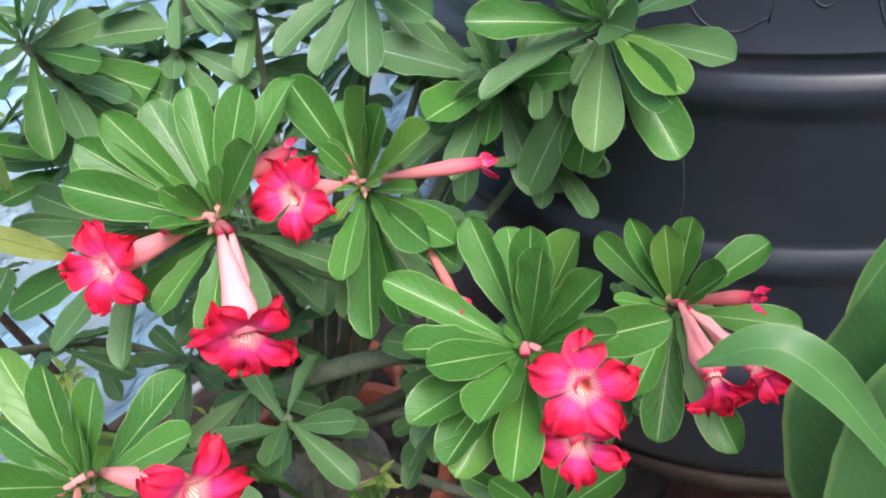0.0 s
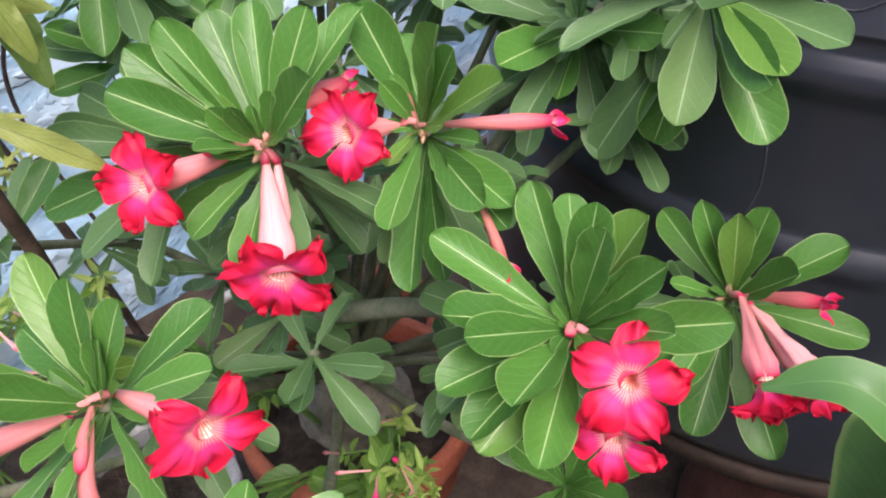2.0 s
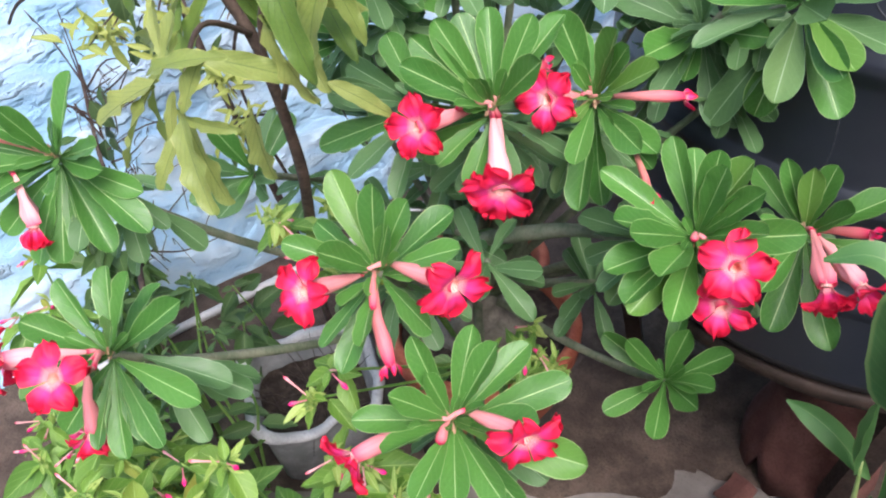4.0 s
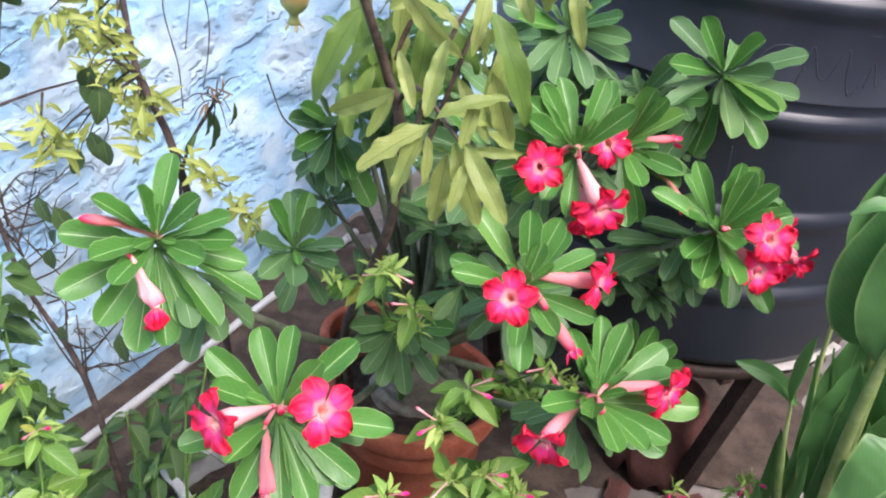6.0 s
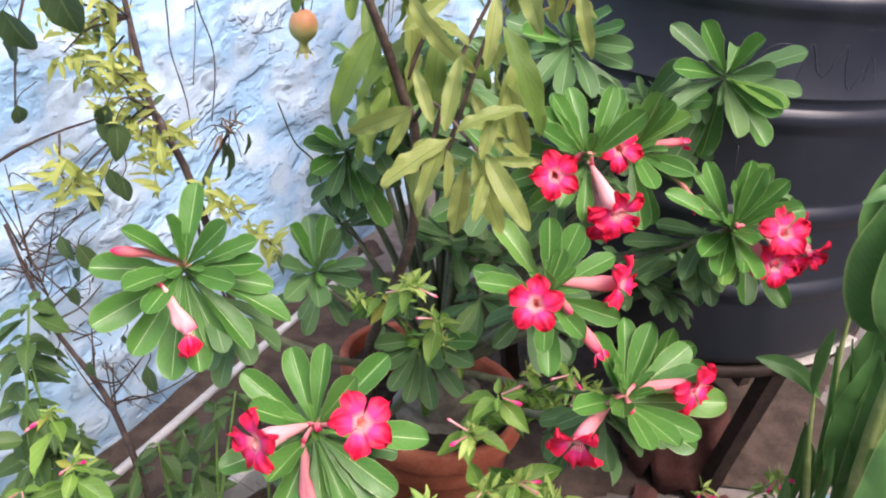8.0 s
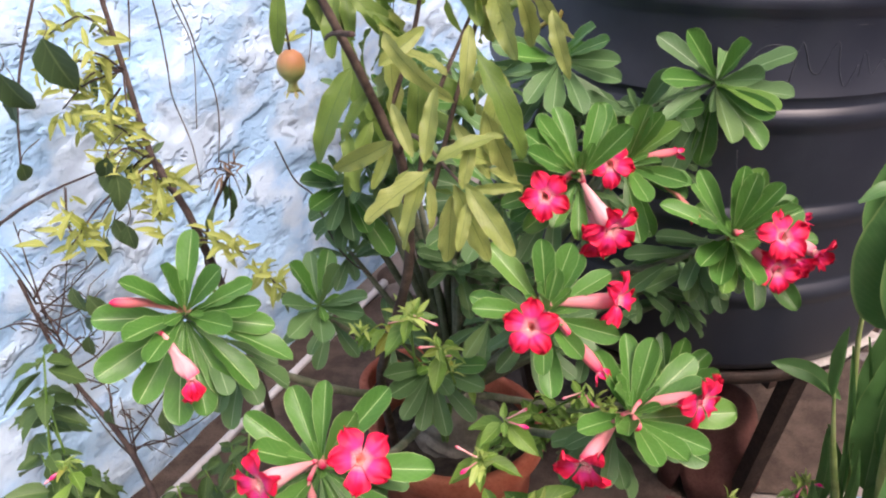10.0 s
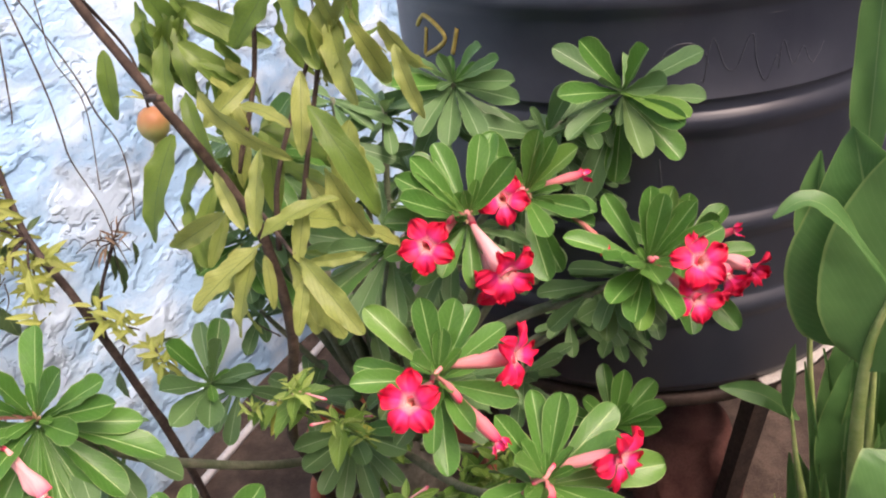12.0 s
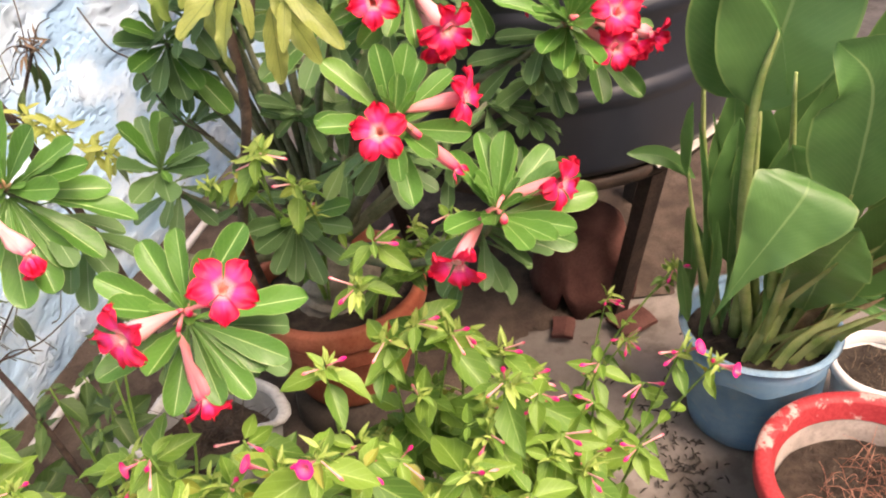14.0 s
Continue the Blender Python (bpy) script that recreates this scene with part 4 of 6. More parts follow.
def trunk():
    base = POT + Vector((0.0, 0.0, 0.20))
    line = [base, base + Vector((0.005, -0.005, 0.05)), CROWN + Vector((0, 0, 0)), CROWN + Vector((0.01, -0.01, 0.05))]
    part("trunk", tube("trunk", line, [0.086, 0.078, 0.046, 0.024], 22, 7, 0.22), M["caudex"], rose)


trunk()
BRANCH_LINES = {
    "a": ((0.02, 1.44, 0.46), (0.07, 1.38, 0.72), (0.13, 1.27, 0.90)),
    "v": ((0.01, 1.45, 0.48), (0.02, 1.37, 0.74), (0.05, 1.28, 0.88)),
    "a2": ((0.03, 1.45, 0.45), (0.12, 1.42, 0.70), (0.20, 1.35, 0.88)),
    "b": ((0.00, 1.43, 0.50), (0.06, 1.33, 0.66), (0.21, 1.29, 0.78), (0.31, 1.25, 0.84)),
    "b2": ((0.05, 1.46, 0.46), (0.22, 1.46, 0.60), (0.38, 1.43, 0.72)),
    "c": ((0.00, 1.41, 0.46), (0.05, 1.27, 0.62), (0.10, 1.12, 0.78)),
    "d": ((0.02, 1.40, 0.44), (0.12, 1.24, 0.52), (0.21, 1.08, 0.66)),
    "e": ((-0.04, 1.40, 0.43), (-0.09, 1.18, 0.52), (-0.125, 0.97, 0.67)),
    "f": ((-0.06, 1.43, 0.44), (-0.17, 1.27, 0.56), (-0.27, 1.10, 0.74)),
    "g": ((0.02, 1.48, 0.50), (0.12, 1.50, 0.80), (0.27, 1.50, 0.95)),
    "k": ((0.00, 1.50, 0.50), (0.06, 1.53, 0.80), (0.13, 1.53, 0.97)),
    "h": ((0.04, 1.45, 0.42), (0.16, 1.42, 0.43), (0.29, 1.39, 0.46)),
    "u": ((-0.02, 1.48, 0.52), (-0.07, 1.42, 0.78), (-0.10, 1.37, 0.96)),
    "w": ((0.03, 1.49, 0.50), (0.14, 1.50, 0.78), (0.23, 1.50, 0.90)),
    "n": ((-0.02, 1.40, 0.46), (-0.03, 1.33, 0.55)),
    "s": ((-0.05, 1.46, 0.45), (-0.15, 1.42, 0.55), (-0.22, 1.37, 0.63)),
    "t": ((-0.04, 1.48, 0.48), (-0.12, 1.48, 0.66), (-0.18, 1.45, 0.80)),
}
SKIRTS = {"a": 14, "v": 5, "a2": 12, "b": 26, "b2": 18, "g": 18, "k": 18, "f": 11, "e": 18, "d": 18, "c": 8, "t": 16, "u": 20, "w": 12, "n": 3, "s": 9}
for key, via in BRANCH_LINES.items():
    end = Vector(ROSETTES[key][0])
    thick = 0.0125 if key == "b" else 0.0078
    if key != "h":
        last = Vector(via[-1])
        skirt(rose, (end.lerp(last, 0.25), end.lerp(last, 0.95)), SKIRTS.get(key, 9), len(key) * 7 + ord(key[0]), 102 if key in "def" else 85, 0.9 if key in "def" else 0.5)
    part("branch", tube("branch", [CROWN + Vector((0, 0, 0.01)), *via, end], [thick * 1.25, thick, thick * 0.85, 0.0062, 0.0045], 9, 7, 0.16), M["bark"], rose)

# inner shoots low in the shrub, half hidden by the outer whorls
for i, spot in enumerate(((0.05, 1.30, 0.70), (0.136, 1.234, 0.74), (0.05, 1.46, 1.05), (0.22, 1.38, 0.62), (0.30, 1.45, 0.68), (-0.13, 1.40, 0.60), (0.0, 1.36, 0.75), (0.10, 1.42, 0.82), (0.22, 1.42, 0.84),
                           (0.37, 1.44, 0.66), (-0.02, 1.42, 1.02), (-0.08, 1.37, 0.96), (-0.20, 1.46, 0.72), (-0.05, 1.50, 0.86), (0.07, 1.52, 0.92), (0.27, 1.48, 0.96), (0.33, 1.47, 0.92), (0.20, 1.50, 0.97), (0.01, 1.42, 0.82), (0.04, 1.46, 0.90), (-0.01, 1.37, 0.76), (0.06, 1.35, 0.74), (-0.12, 1.40, 0.98), (-0.05, 1.43, 1.00), (0.30, 1.47, 1.0), (-0.17, 1.43, 1.03), (-0.02, 1.45, 1.07), (-0.10, 1.45, 0.90), (0.0, 1.50, 0.97), (-0.15, 1.39, 0.92))):
    g = seeded(300 + i)
    spot = Vector(spot)
    for k in range(12):
        a = k * 2.4 + g.uniform(-0.3, 0.3)
        out = Vector((math.cos(a), math.sin(a), g.uniform(-0.7, 0.75)))
        OLD_LEAVES.append((g.choice(BLADES), facing(spot - Vector((0, 0, 0.02 * g.random())), out, Vector((0, -0.35, 1)), g.uniform(0.055, 0.092), g.uniform(-25, 25))))
    part("branch", tube("branch", [CROWN + Vector((0, 0, 0.02)), CROWN.lerp(spot, 0.5) + Vector((0.0, 0.0, 0.02)), spot], [0.008, 0.0065, 0.004], 8, 6, 0.15), M["bark"], rose)
tagged(part("older_leaves", joined("older_leaves", OLD_LEAVES), M["oldleaf"], rose, "older drooping green leaves"), kind="stuff")

# dry stubs of old flower stalks in the hearts of the flowering whorls
for n, key in enumerate(("a", "a2", "b", "b2", "c", "d", "e", "f")):
    g = seeded(500 + n)
    heart, axis = Vector(ROSETTES[key][0]), Vector(ROSETTES[key][1])
    for k in range(6):
        out = (axis * 0.7 + Vector((g.uniform(-1, 1), g.uniform(-1, 0.5), g.uniform(-1, 1)))).normalized()
        part("stub", tube("stub", [heart, heart + out * 0.007, heart + out * g.uniform(0.012, 0.020)], [0.0022, 0.0017, 0.0024, 0.0006], 6, 3, 0.3), M["stub"], rose)

# flowers: throat, base, and where it looks
A, A2, B, B2 = (Vector(ROSETTES[k][0]) for k in ("a", "a2", "b", "b2"))
C, D, E, F = (Vector(ROSETTES[k][0]) for k in "cdef")
flower(rose, (0.121, 1.133, 0.993), A, (0.06, -0.82, 0.44), 1.0, 24)
flower(rose, (0.209, 1.231, 0.996), A2, (0.15, -0.85, 0.45), 1.0, 36)
bud(rose, A, (0.188, 1.262, 1.012), 0.0080, "bud", (0, -0.006, 0.010), "closing crimson flower", True)
flower(rose, (0.206, 1.142, 0.946), A, (0.45, -0.78, -0.10), 1.14, 20, True)
flower(rose, (0.196, 1.156, 0.925), A, (0.14, -0.86, -0.22), 0.98, 50, True)
bud(rose, A2, (0.226, 1.272, 1.008), 0.004)
bud(rose, A2, (0.315, 1.330, 0.976), 0.0064, "bud", (0, -0.004, 0.002), "", True)
bud(rose, A, (0.145, 1.160, 1.005), 0.0045)
bud(rose, (0.283, 1.270, 0.945), (0.328, 1.222, 0.928), 0.0040, "withered", (0, -0.004, 0.008), "withered drooping flower", True)
flower(rose, (0.430, 1.166, 0.926), B, (0.10, -0.80, 0.55), 1.06, 5)
flower(rose, (0.428, 1.160, 0.882), B, (0.08, -0.88, 0.25), 0.95, 40)
bud(rose, B, (0.383, 1.196, 0.912), 0.004)
flower(rose, (0.500, 1.300, 0.824), B2, (0.25, -0.62, -0.40), 1.0, 10, False, 52, "withered dark crimson flower")
flower(rose, (0.530, 1.312, 0.828), B2, (0.55, -0.55, -0.22), 0.95, 45, True, 42)
bud(rose, B2, (0.524, 1.350, 0.864), 0.0062, "bud", (0, 0, 0.002), "", True)
flower(rose, (0.105, 0.961, 0.911), C, (-0.12, -0.80, 0.58), 1.0, 4)
flower(rose, (0.206, 1.048, 0.896), C, (0.82, -0.46, 0.10), 1.14, 30)
bud(rose, C, (0.188, 0.968, 0.848), 0.0074, "bud", (0, -0.008, 0.006), "", True)
bud(rose, C, (0.152, 0.995, 0.880), 0.0045)
flower(rose, (0.312, 1.000, 0.790), D, (0.74, -0.66, 0.05), 1.12, 12)
flower(rose, (0.173, 0.920, 0.757), D, (-0.30, -0.74, -0.36), 1.04, 40, False, 14)
bud(rose, D, (0.238, 0.965, 0.765), 0.006)
flower(rose, (-0.065, 0.794, 0.859), E, (0.35, -0.62, 0.68), 1.05, 8)
flower(rose, (-0.170, 0.800, 0.815), E, (-0.58, -0.78, 0.18), 1.06, 25, True)
flower(rose, (-0.125, 0.825, 0.700), E, (0.15, -0.35, -0.85), 0.9, 12, False, 40)
bud(rose, E, (-0.120, 0.858, 0.785), 0.005)
bud(rose, F, (-0.372, 0.945, 0.935), 0.0065, "bud", (0, 0, 0.006))
flower(rose, (-0.290, 0.938, 0.842), F + Vector((-0.022, -0.042, -0.004)), (0.12, -0.35, -0.90), 0.92, 20, True, 70, "withered dark crimson flower")


# ---- four o'clock plants ----
OVATE, DEEP, WEEDS = [], [], []
for i in range(6):
    g = seeded(40 + i)
    OVATE.append(leaf_mesh("leaf", 0.225 + 0.06 * g.random(), 0.60 + 0.14 * g.random(), 0.92, 0.5, 0.05 + 0.30 * g.random(), 0.018, 11, 6, phase=i * 1.3, twist=g.uniform(-0.4, 0.4)))
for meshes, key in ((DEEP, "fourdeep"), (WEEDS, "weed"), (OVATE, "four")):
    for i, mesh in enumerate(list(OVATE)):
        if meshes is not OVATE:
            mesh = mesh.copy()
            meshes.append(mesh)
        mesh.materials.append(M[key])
TUFTS = []
for i in range(5):
    g = seeded(90 + i)
    sliver = leaf_mesh("bract", 0.10 + 0.015 * i, 0.8, 0.8, 0.7, 0.2, 0.02, 6, 2, phase=i)
    made = []
    for k in range(11):
        out = Vector((g.uniform(-1, 1), g.uniform(-1, 0.8), g.uniform(-0.3, 1.2))).normalized()
        at = Vector((g.uniform(-1, 1), g.uniform(-1, 1), g.uniform(-1, 0.6))) * 0.008
        made.append((sliver, facing(at, out, Vector((0, -0.3, 1)), g.uniform(0.014, 0.034), g.uniform(-50, 50))))
    TUFTS.append(joined("bract_tuft", made))
    TUFTS[-1].materials.append(M["bract"])
PALE = lathe("spent_bloom", [(0.0010, 0), (0.0011, 0.016), (0.0016, 0.026), (0.0022, 0.030), (0.0008, 0.034)], 6, 0.0004)
PALE.materials.append(M["paletube"])
TRUMPET = lathe("bloom", [(0.0009, 0), (0.0012, 0.018), (0.0022, 0.024), (0.0075, 0.029), (0.0110, 0.0285)], 15, 0.0018)
TRUMPET.materials.append(M["magenta"])
SHUT = lathe("bloom", [(0.0008, 0), (0.0010, 0.012), (0.0024, 0.017), (0.0034, 0.021), (0.0015, 0.026)], 8, 0.0005)
SHUT.materials.append(M["magenta"])


def four_oclock(tips, root, seed, label, size=0.062, nodes=5, shoots=2, blooms=1, opened=0, dull=False):
    """Branching green stems from one root: opposite leaves that shrink upwards, side shoots, pale tufts of bracts and small blooms."""
    g = seeded(seed)
    plant = thing("weed" if dull else "four_oclock_plant", label, "plant", "weeds by the wall" if dull else "four o'clock plants", at=root)
    root = Vector(root)

    def pair(spot, ahead, turn, length, blades, droop=0.0):
        for half in (0, math.pi):
            out = ahead.orthogonal().normalized()
            out.rotate(Matrix.Rotation(turn + half, 3, ahead))
            out = (out + Vector((0, -0.12, g.uniform(-0.55, 0.15) - droop))).normalized()
            mm = length * g.uniform(0.75, 1.2)
            part("leaf", g.choice(blades), None, plant, m=facing(spot + out * 0.10 * mm, out + ahead * 0.22, Vector((0, -0.25, 1)), mm, g.uniform(-35, 35)))

    def crown(end, ahead, scale):
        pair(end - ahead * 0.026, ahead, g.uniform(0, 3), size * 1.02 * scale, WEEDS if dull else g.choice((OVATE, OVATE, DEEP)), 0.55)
        pair(end - ahead * 0.012, ahead, g.uniform(0, 3), size * 0.70 * scale, WEEDS if dull else OVATE, 0.25)
        pair(end - ahead * 0.002, ahead, g.uniform(0, 3), size * 0.42 * scale, WEEDS if dull else OVATE)
        if not dull and g.random() < 0.75:
            part("bract_tuft", g.choice(TUFTS), None, plant, m=Matrix.Translation(end) @ pose(0, 0, 0, g.uniform(-20, 20), g.uniform(-20, 20), g.uniform(-60, 60)) @ Matrix.Diagonal((scale, scale, scale, 1)))

    def bloom(shape, end):
        out = Vector((g.uniform(-1, 1), g.uniform(-1, 0.1), g.uniform(-0.5, 0.7))).normalized()
        part(shape.name.split(".")[0], shape, None, plant, m=Matrix.Translation(end + out * 0.006) @ out.to_track_quat("Z", "Y").to_matrix().to_4x4())

    for n, tip in enumerate(tips):
        end = Vector(tip) - root
        mid = end * 0.55 + Vector((g.uniform(-0.03, 0.03), g.uniform(-0.03, 0.03), 0.02))
        line = [Vector((0, 0, 0)), mid * 0.5 + Vector((0, 0, 0.03)), mid, end]
        part("stem", tube("stem", line, [0.0035, 0.003, 0.0024, 0.0015], 6, 5, 0.1), M["greenstem"], plant)
        path = spline(line, 6)
        for k in range(nodes):
            f = 0.45 + 0.5 * k / nodes
            i = int(f * (len(path) - 1))
            ahead = (path[min(i + 1, len(path) - 1)] - path[max(i - 1, 0)]).normalized()
            # lower pairs mostly take the copy with painted shade
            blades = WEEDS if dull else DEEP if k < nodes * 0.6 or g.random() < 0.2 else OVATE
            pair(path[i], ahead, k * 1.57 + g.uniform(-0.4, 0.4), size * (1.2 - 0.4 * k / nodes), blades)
        for k in range(shoots):
            i = int(g.uniform(0.55, 0.92) * (len(path) - 1))
            out = Vector((g.uniform(-1, 1), g.uniform(-1, 0.5), g.uniform(0.2, 1.1))).normalized()
            far = path[i] + out * g.uniform(0.04, 0.085)
            part("stem", tube("stem", [path[i], (path[i] + far) / 2 + Vector((0, 0, 0.006)), far], [0.0017, 0.0015, 0.0011], 5, 4), M["greenstem"], plant)
            crown(far, out, g.uniform(0.65, 0.95))
            if not dull and g.random() < 0.35:
                bloom(g.choice((PALE, PALE, SHUT)), far)
        crown(end, (path[-1] - path[-2]).normalized(), 1.0)
        if not dull:
            bloom(PALE, end)
        for k in range(blooms):
            bloom(SHUT, end)
        if n < opened:
            bloom(TRUMPET, end)
    return plant


bright = "four o'clock plant with bright green leaves and magenta blooms"
low = "low four o'clock plant with lime green tips and small blooms"
four_oclock([(-0.048, 1.08, 0.845), (-0.010, 1.095, 0.785), (-0.088, 1.12, 0.80)], (-0.03, 1.42, 0.305), 1, bright, 0.046, 1, 2, 0)
four_oclock([(0.078, 0.994, 0.748), (0.050, 0.985, 0.69)], (0.05, 1.36, 0.30), 2, bright, 0.052, 1, 0, 1)
four_oclock([(0.117, 0.980, 0.620), (0.160, 0.975, 0.60), (0.075, 0.98, 0.60)], (0.12, 1.14, 0.0), 3, bright, 0.080, 4, 1)
four_oclock([(0.213, 0.877, 0.594), (0.26, 0.90, 0.54), (0.185, 0.845, 0.54), (0.28, 0.86, 0.50)], (0.24, 1.06, 0.0), 4, bright, 0.076, 6, 3)
four_oclock([(0.472, 1.284, 0.343), (0.599, 1.294, 0.385), (0.497, 1.236, 0.284)], (0.38, 1.20, 0.0), 5, "spindly four o'clock plant with small magenta buds over bare concrete", 0.032, 3, 1, 3)
four_oclock([(0.525, 0.957, 0.480), (0.483, 0.979, 0.492), (0.44, 1.0, 0.42)], (0.36, 1.06, 0.0), 6, "spindly four o'clock plant with an open magenta bloom", 0.038, 3, 1, 2, 2)
four_oclock([(-0.011, 0.755, 0.650), (-0.07, 0.79, 0.60), (0.03, 0.80, 0.57), (-0.13, 0.82, 0.55)], (-0.05, 0.98, 0.0), 7, bright, 0.081, 4, 1, 1, 2)
four_oclock([(0.15, 0.80, 0.53), (0.22, 0.77, 0.51), (0.10, 0.78, 0.50), (0.30, 0.82, 0.47)], (0.16, 0.96, 0.0), 8, bright, 0.081, 6, 3)
four_oclock([(-0.22, 0.86, 0.58), (-0.27, 0.92, 0.52), (-0.19, 0.80, 0.55)], (-0.24, 1.05, 0.0), 9, bright, 0.076, 5, 2, 1, 1)
four_oclock([(0.35, 0.95, 0.45), (0.40, 0.90, 0.40), (0.33, 0.88, 0.43)], (0.33, 1.02, 0.0), 10, low, 0.061, 3, 1, 2)
four_oclock([(-0.12, 0.90, 0.54), (-0.17, 0.87, 0.50), (-0.08, 0.86, 0.52)], (-0.12, 1.03, 0.0), 17, bright, 0.076, 3, 1)
four_oclock([(0.0, 0.886, 0.655), (0.02, 0.87, 0.53), (0.07, 0.87, 0.49)], (0.03, 1.04, 0.0), 18, bright, 0.080, 2, 0)
four_oclock([(-0.30, 0.88, 0.44), (-0.22, 0.93, 0.43), (-0.27, 0.97, 0.38)], (-0.27, 0.99, 0.0), 27, low, 0.076, 5, 2)
four_oclock([(0.20, 1.22, 0.62), (0.245, 1.20, 0.60), (0.22, 1.26, 0.57)], (0.07, 1.38, 0.31), 19, low, 0.034, 4, 2, 1)
four_oclock([(0.18, 1.02, 0.56), (0.23, 1.0, 0.53), (0.20, 0.95, 0.48)], (0.22, 1.12, 0.0), 21, low, 0.071, 3, 1)
four_oclock([(0.265, 0.985, 0.485), (0.322, 0.98, 0.442), (0.367, 0.985, 0.490)], (0.29, 1.08, 0.0), 22, low, 0.061, 2, 1)
four_oclock([(0.15, 0.88, 0.40), (0.25, 0.84, 0.40), (0.05, 0.84, 0.42), (0.32, 0.86, 0.36)], (0.16, 0.92, 0.0), 23, low, 0.088, 5, 1, 0)
four_oclock([(-0.10, 0.84, 0.44), (-0.20, 0.86, 0.40), (-0.02, 0.82, 0.44)], (-0.10, 0.92, 0.0), 24, low, 0.080, 3, 1, 0)
four_oclock([(-0.539, 1.034, 0.600), (-0.50, 1.0, 0.54), (-0.57, 0.98, 0.50), (-0.45, 0.95, 0.46)], (-0.52, 1.06, 0.0), 26, "shaded four o'clock plant with a single red bud by the wall", 0.066, 5, 1, 1)
four_oclock([(-0.42, 0.86, 0.40), (-0.36, 0.88, 0.42), (-0.48, 0.90, 0.38)], (-0.42, 0.94, 0.0), 28, low, 0.073, 5, 2)
weed = "straggling dark green weed with few leaves by the blue wall"
four_oclock([(-0.66, 1.20, 0.60), (-0.70, 1.24, 0.50), (-0.63, 1.18, 0.68), (-0.69, 1.22, 0.56), (-0.70, 1.20, 0.46)], (-0.68, 1.24, 0.0), 11, weed, 0.072, 4, 1, 0, dull=True)
four_oclock([(-0.30, 1.12, 0.60), (-0.25, 1.09, 0.54), (-0.34, 1.14, 0.55)], (-0.31, 1.14, 0.0), 31, weed, 0.050, 1, 0, 0, dull=True)

four_oclock([(-0.42, 1.10, 0.50), (-0.36, 1.06, 0.44), (-0.47, 1.12, 0.42)], (-0.43, 1.16, 0.0), 12, weed, 0.048, 2, 0, 0, dull=True)
four_oclock([(-0.50, 1.04, 0.48), (-0.55, 1.00, 0.44), (-0.46, 1.00, 0.40)], (-0.50, 1.06, 0.0), 14, weed, 0.058, 2, 0, 0, dull=True)
broad = "broad-leaved olive green weed growing beside the white pipe"
four_oclock([(-0.47, 1.31, 0.33), (-0.43, 1.28, 0.28)], (-0.47, 1.38, 0.0), 33, broad, 0.070, 3, 0, 0, dull=True)
four_oclock([(-0.56, 1.13, 0.40), (-0.61, 1.16, 0.34)], (-0.58, 1.18, 0.0), 34, broad, 0.066, 3, 0, 0, dull=True)


# ---- young tree with yellowing leaves, in the pot behind ----
LANCE = []
for i in range(6):
    g = seeded(70 + i)
    LANCE.append(leaf_mesh("leaf", 0.115 + 0.035 * g.random(), 0.95 + 0.25 * g.random(), 0.45, 0.40, 0.15 + 0.6 * g.random(), 0.030, 24, 8, phase=i * 1.7, twist=g.uniform(-0.9, 0.9)))
    LANCE[-1].materials.append(M["yellow"])
OLIVE = []
for mesh in LANCE:
    OLIVE.append(mesh.copy())
    OLIVE[-1].materials.clear()
    OLIVE[-1].materials.append(M["olive"])


TIP_LEAVES = [
    ((0.032, 0.938, 1.096), (-43, -39, 79)),
    ((0.035, 0.93, 1.081), (-102, -46, 47)),
    ((-0.004, 0.954, 1.103), (-154, -25, 78)),
    ((-0.011, 0.952, 1.098), (-119, -47, 71)),
    ((-0.008, 0.967, 1.085), (-72, -44, 42)),
    ((-0.026, 0.979, 1.106), (141, 61, 55)),
    ((-0.012, 0.967, 1.105), (77, 67, 73)),
    ((0.0, 0.939, 1.116), (11, 39, 63)),
    ((0.039, 0.936, 1.092), (-13, 5, 42)),
    ((0.028, 0.944, 1.087), (61, 69, 49)),
    ((-0.054, 1.024, 1.102), (-117, -45, 49)),
    ((0.050, 1.090, 1.045), (20, -22, 62)),
    ((-0.040, 1.190, 1.085), (-32, -18, 98)),
    ((0.010, 1.100, 1.100), (-28, -50, 72)),
    ((-0.020, 1.125, 1.000), (-25, 8, 40)),
    ((0.020, 0.950, 1.090), (-30, -62, 84)),
    ((-0.030, 0.975, 1.095), (-140, -55, 78)),
    ((-0.050, 1.010, 1.110), (170, -30, 82)),
    ((0.005, 0.990, 1.110), (40, -20, 80)),
    ((0.012, 1.029, 1.040), (180, -85, 88)),
    ((0.048, 1.028, 1.140), (0, -72, 82)),
]
HIGH_LEAVES = [
    ((0.037, 1.052, 1.194), (-42, -41, 103)),
    ((0.027, 1.088, 1.216), (-91, -52, 74)),
    ((-0.062, 1.046, 1.22), (-49, -44, 81)),
    ((-0.102, 1.065, 1.172), (-126, -47, 96)),
    ((-0.086, 1.101, 1.134), (-141, -35, 62)),
    ((-0.086, 1.093, 1.101), (-120, -48, 80)),
    ((0.117, 1.116, 1.226), (-75, -49, 64)),
    ((-0.071, 1.066, 1.176), (14, 39, 59)),
    ((0.001, 1.11, 1.153), (166, 40, 56)),
    ((0.052, 1.105, 1.205), (33, 60, 55)),
]


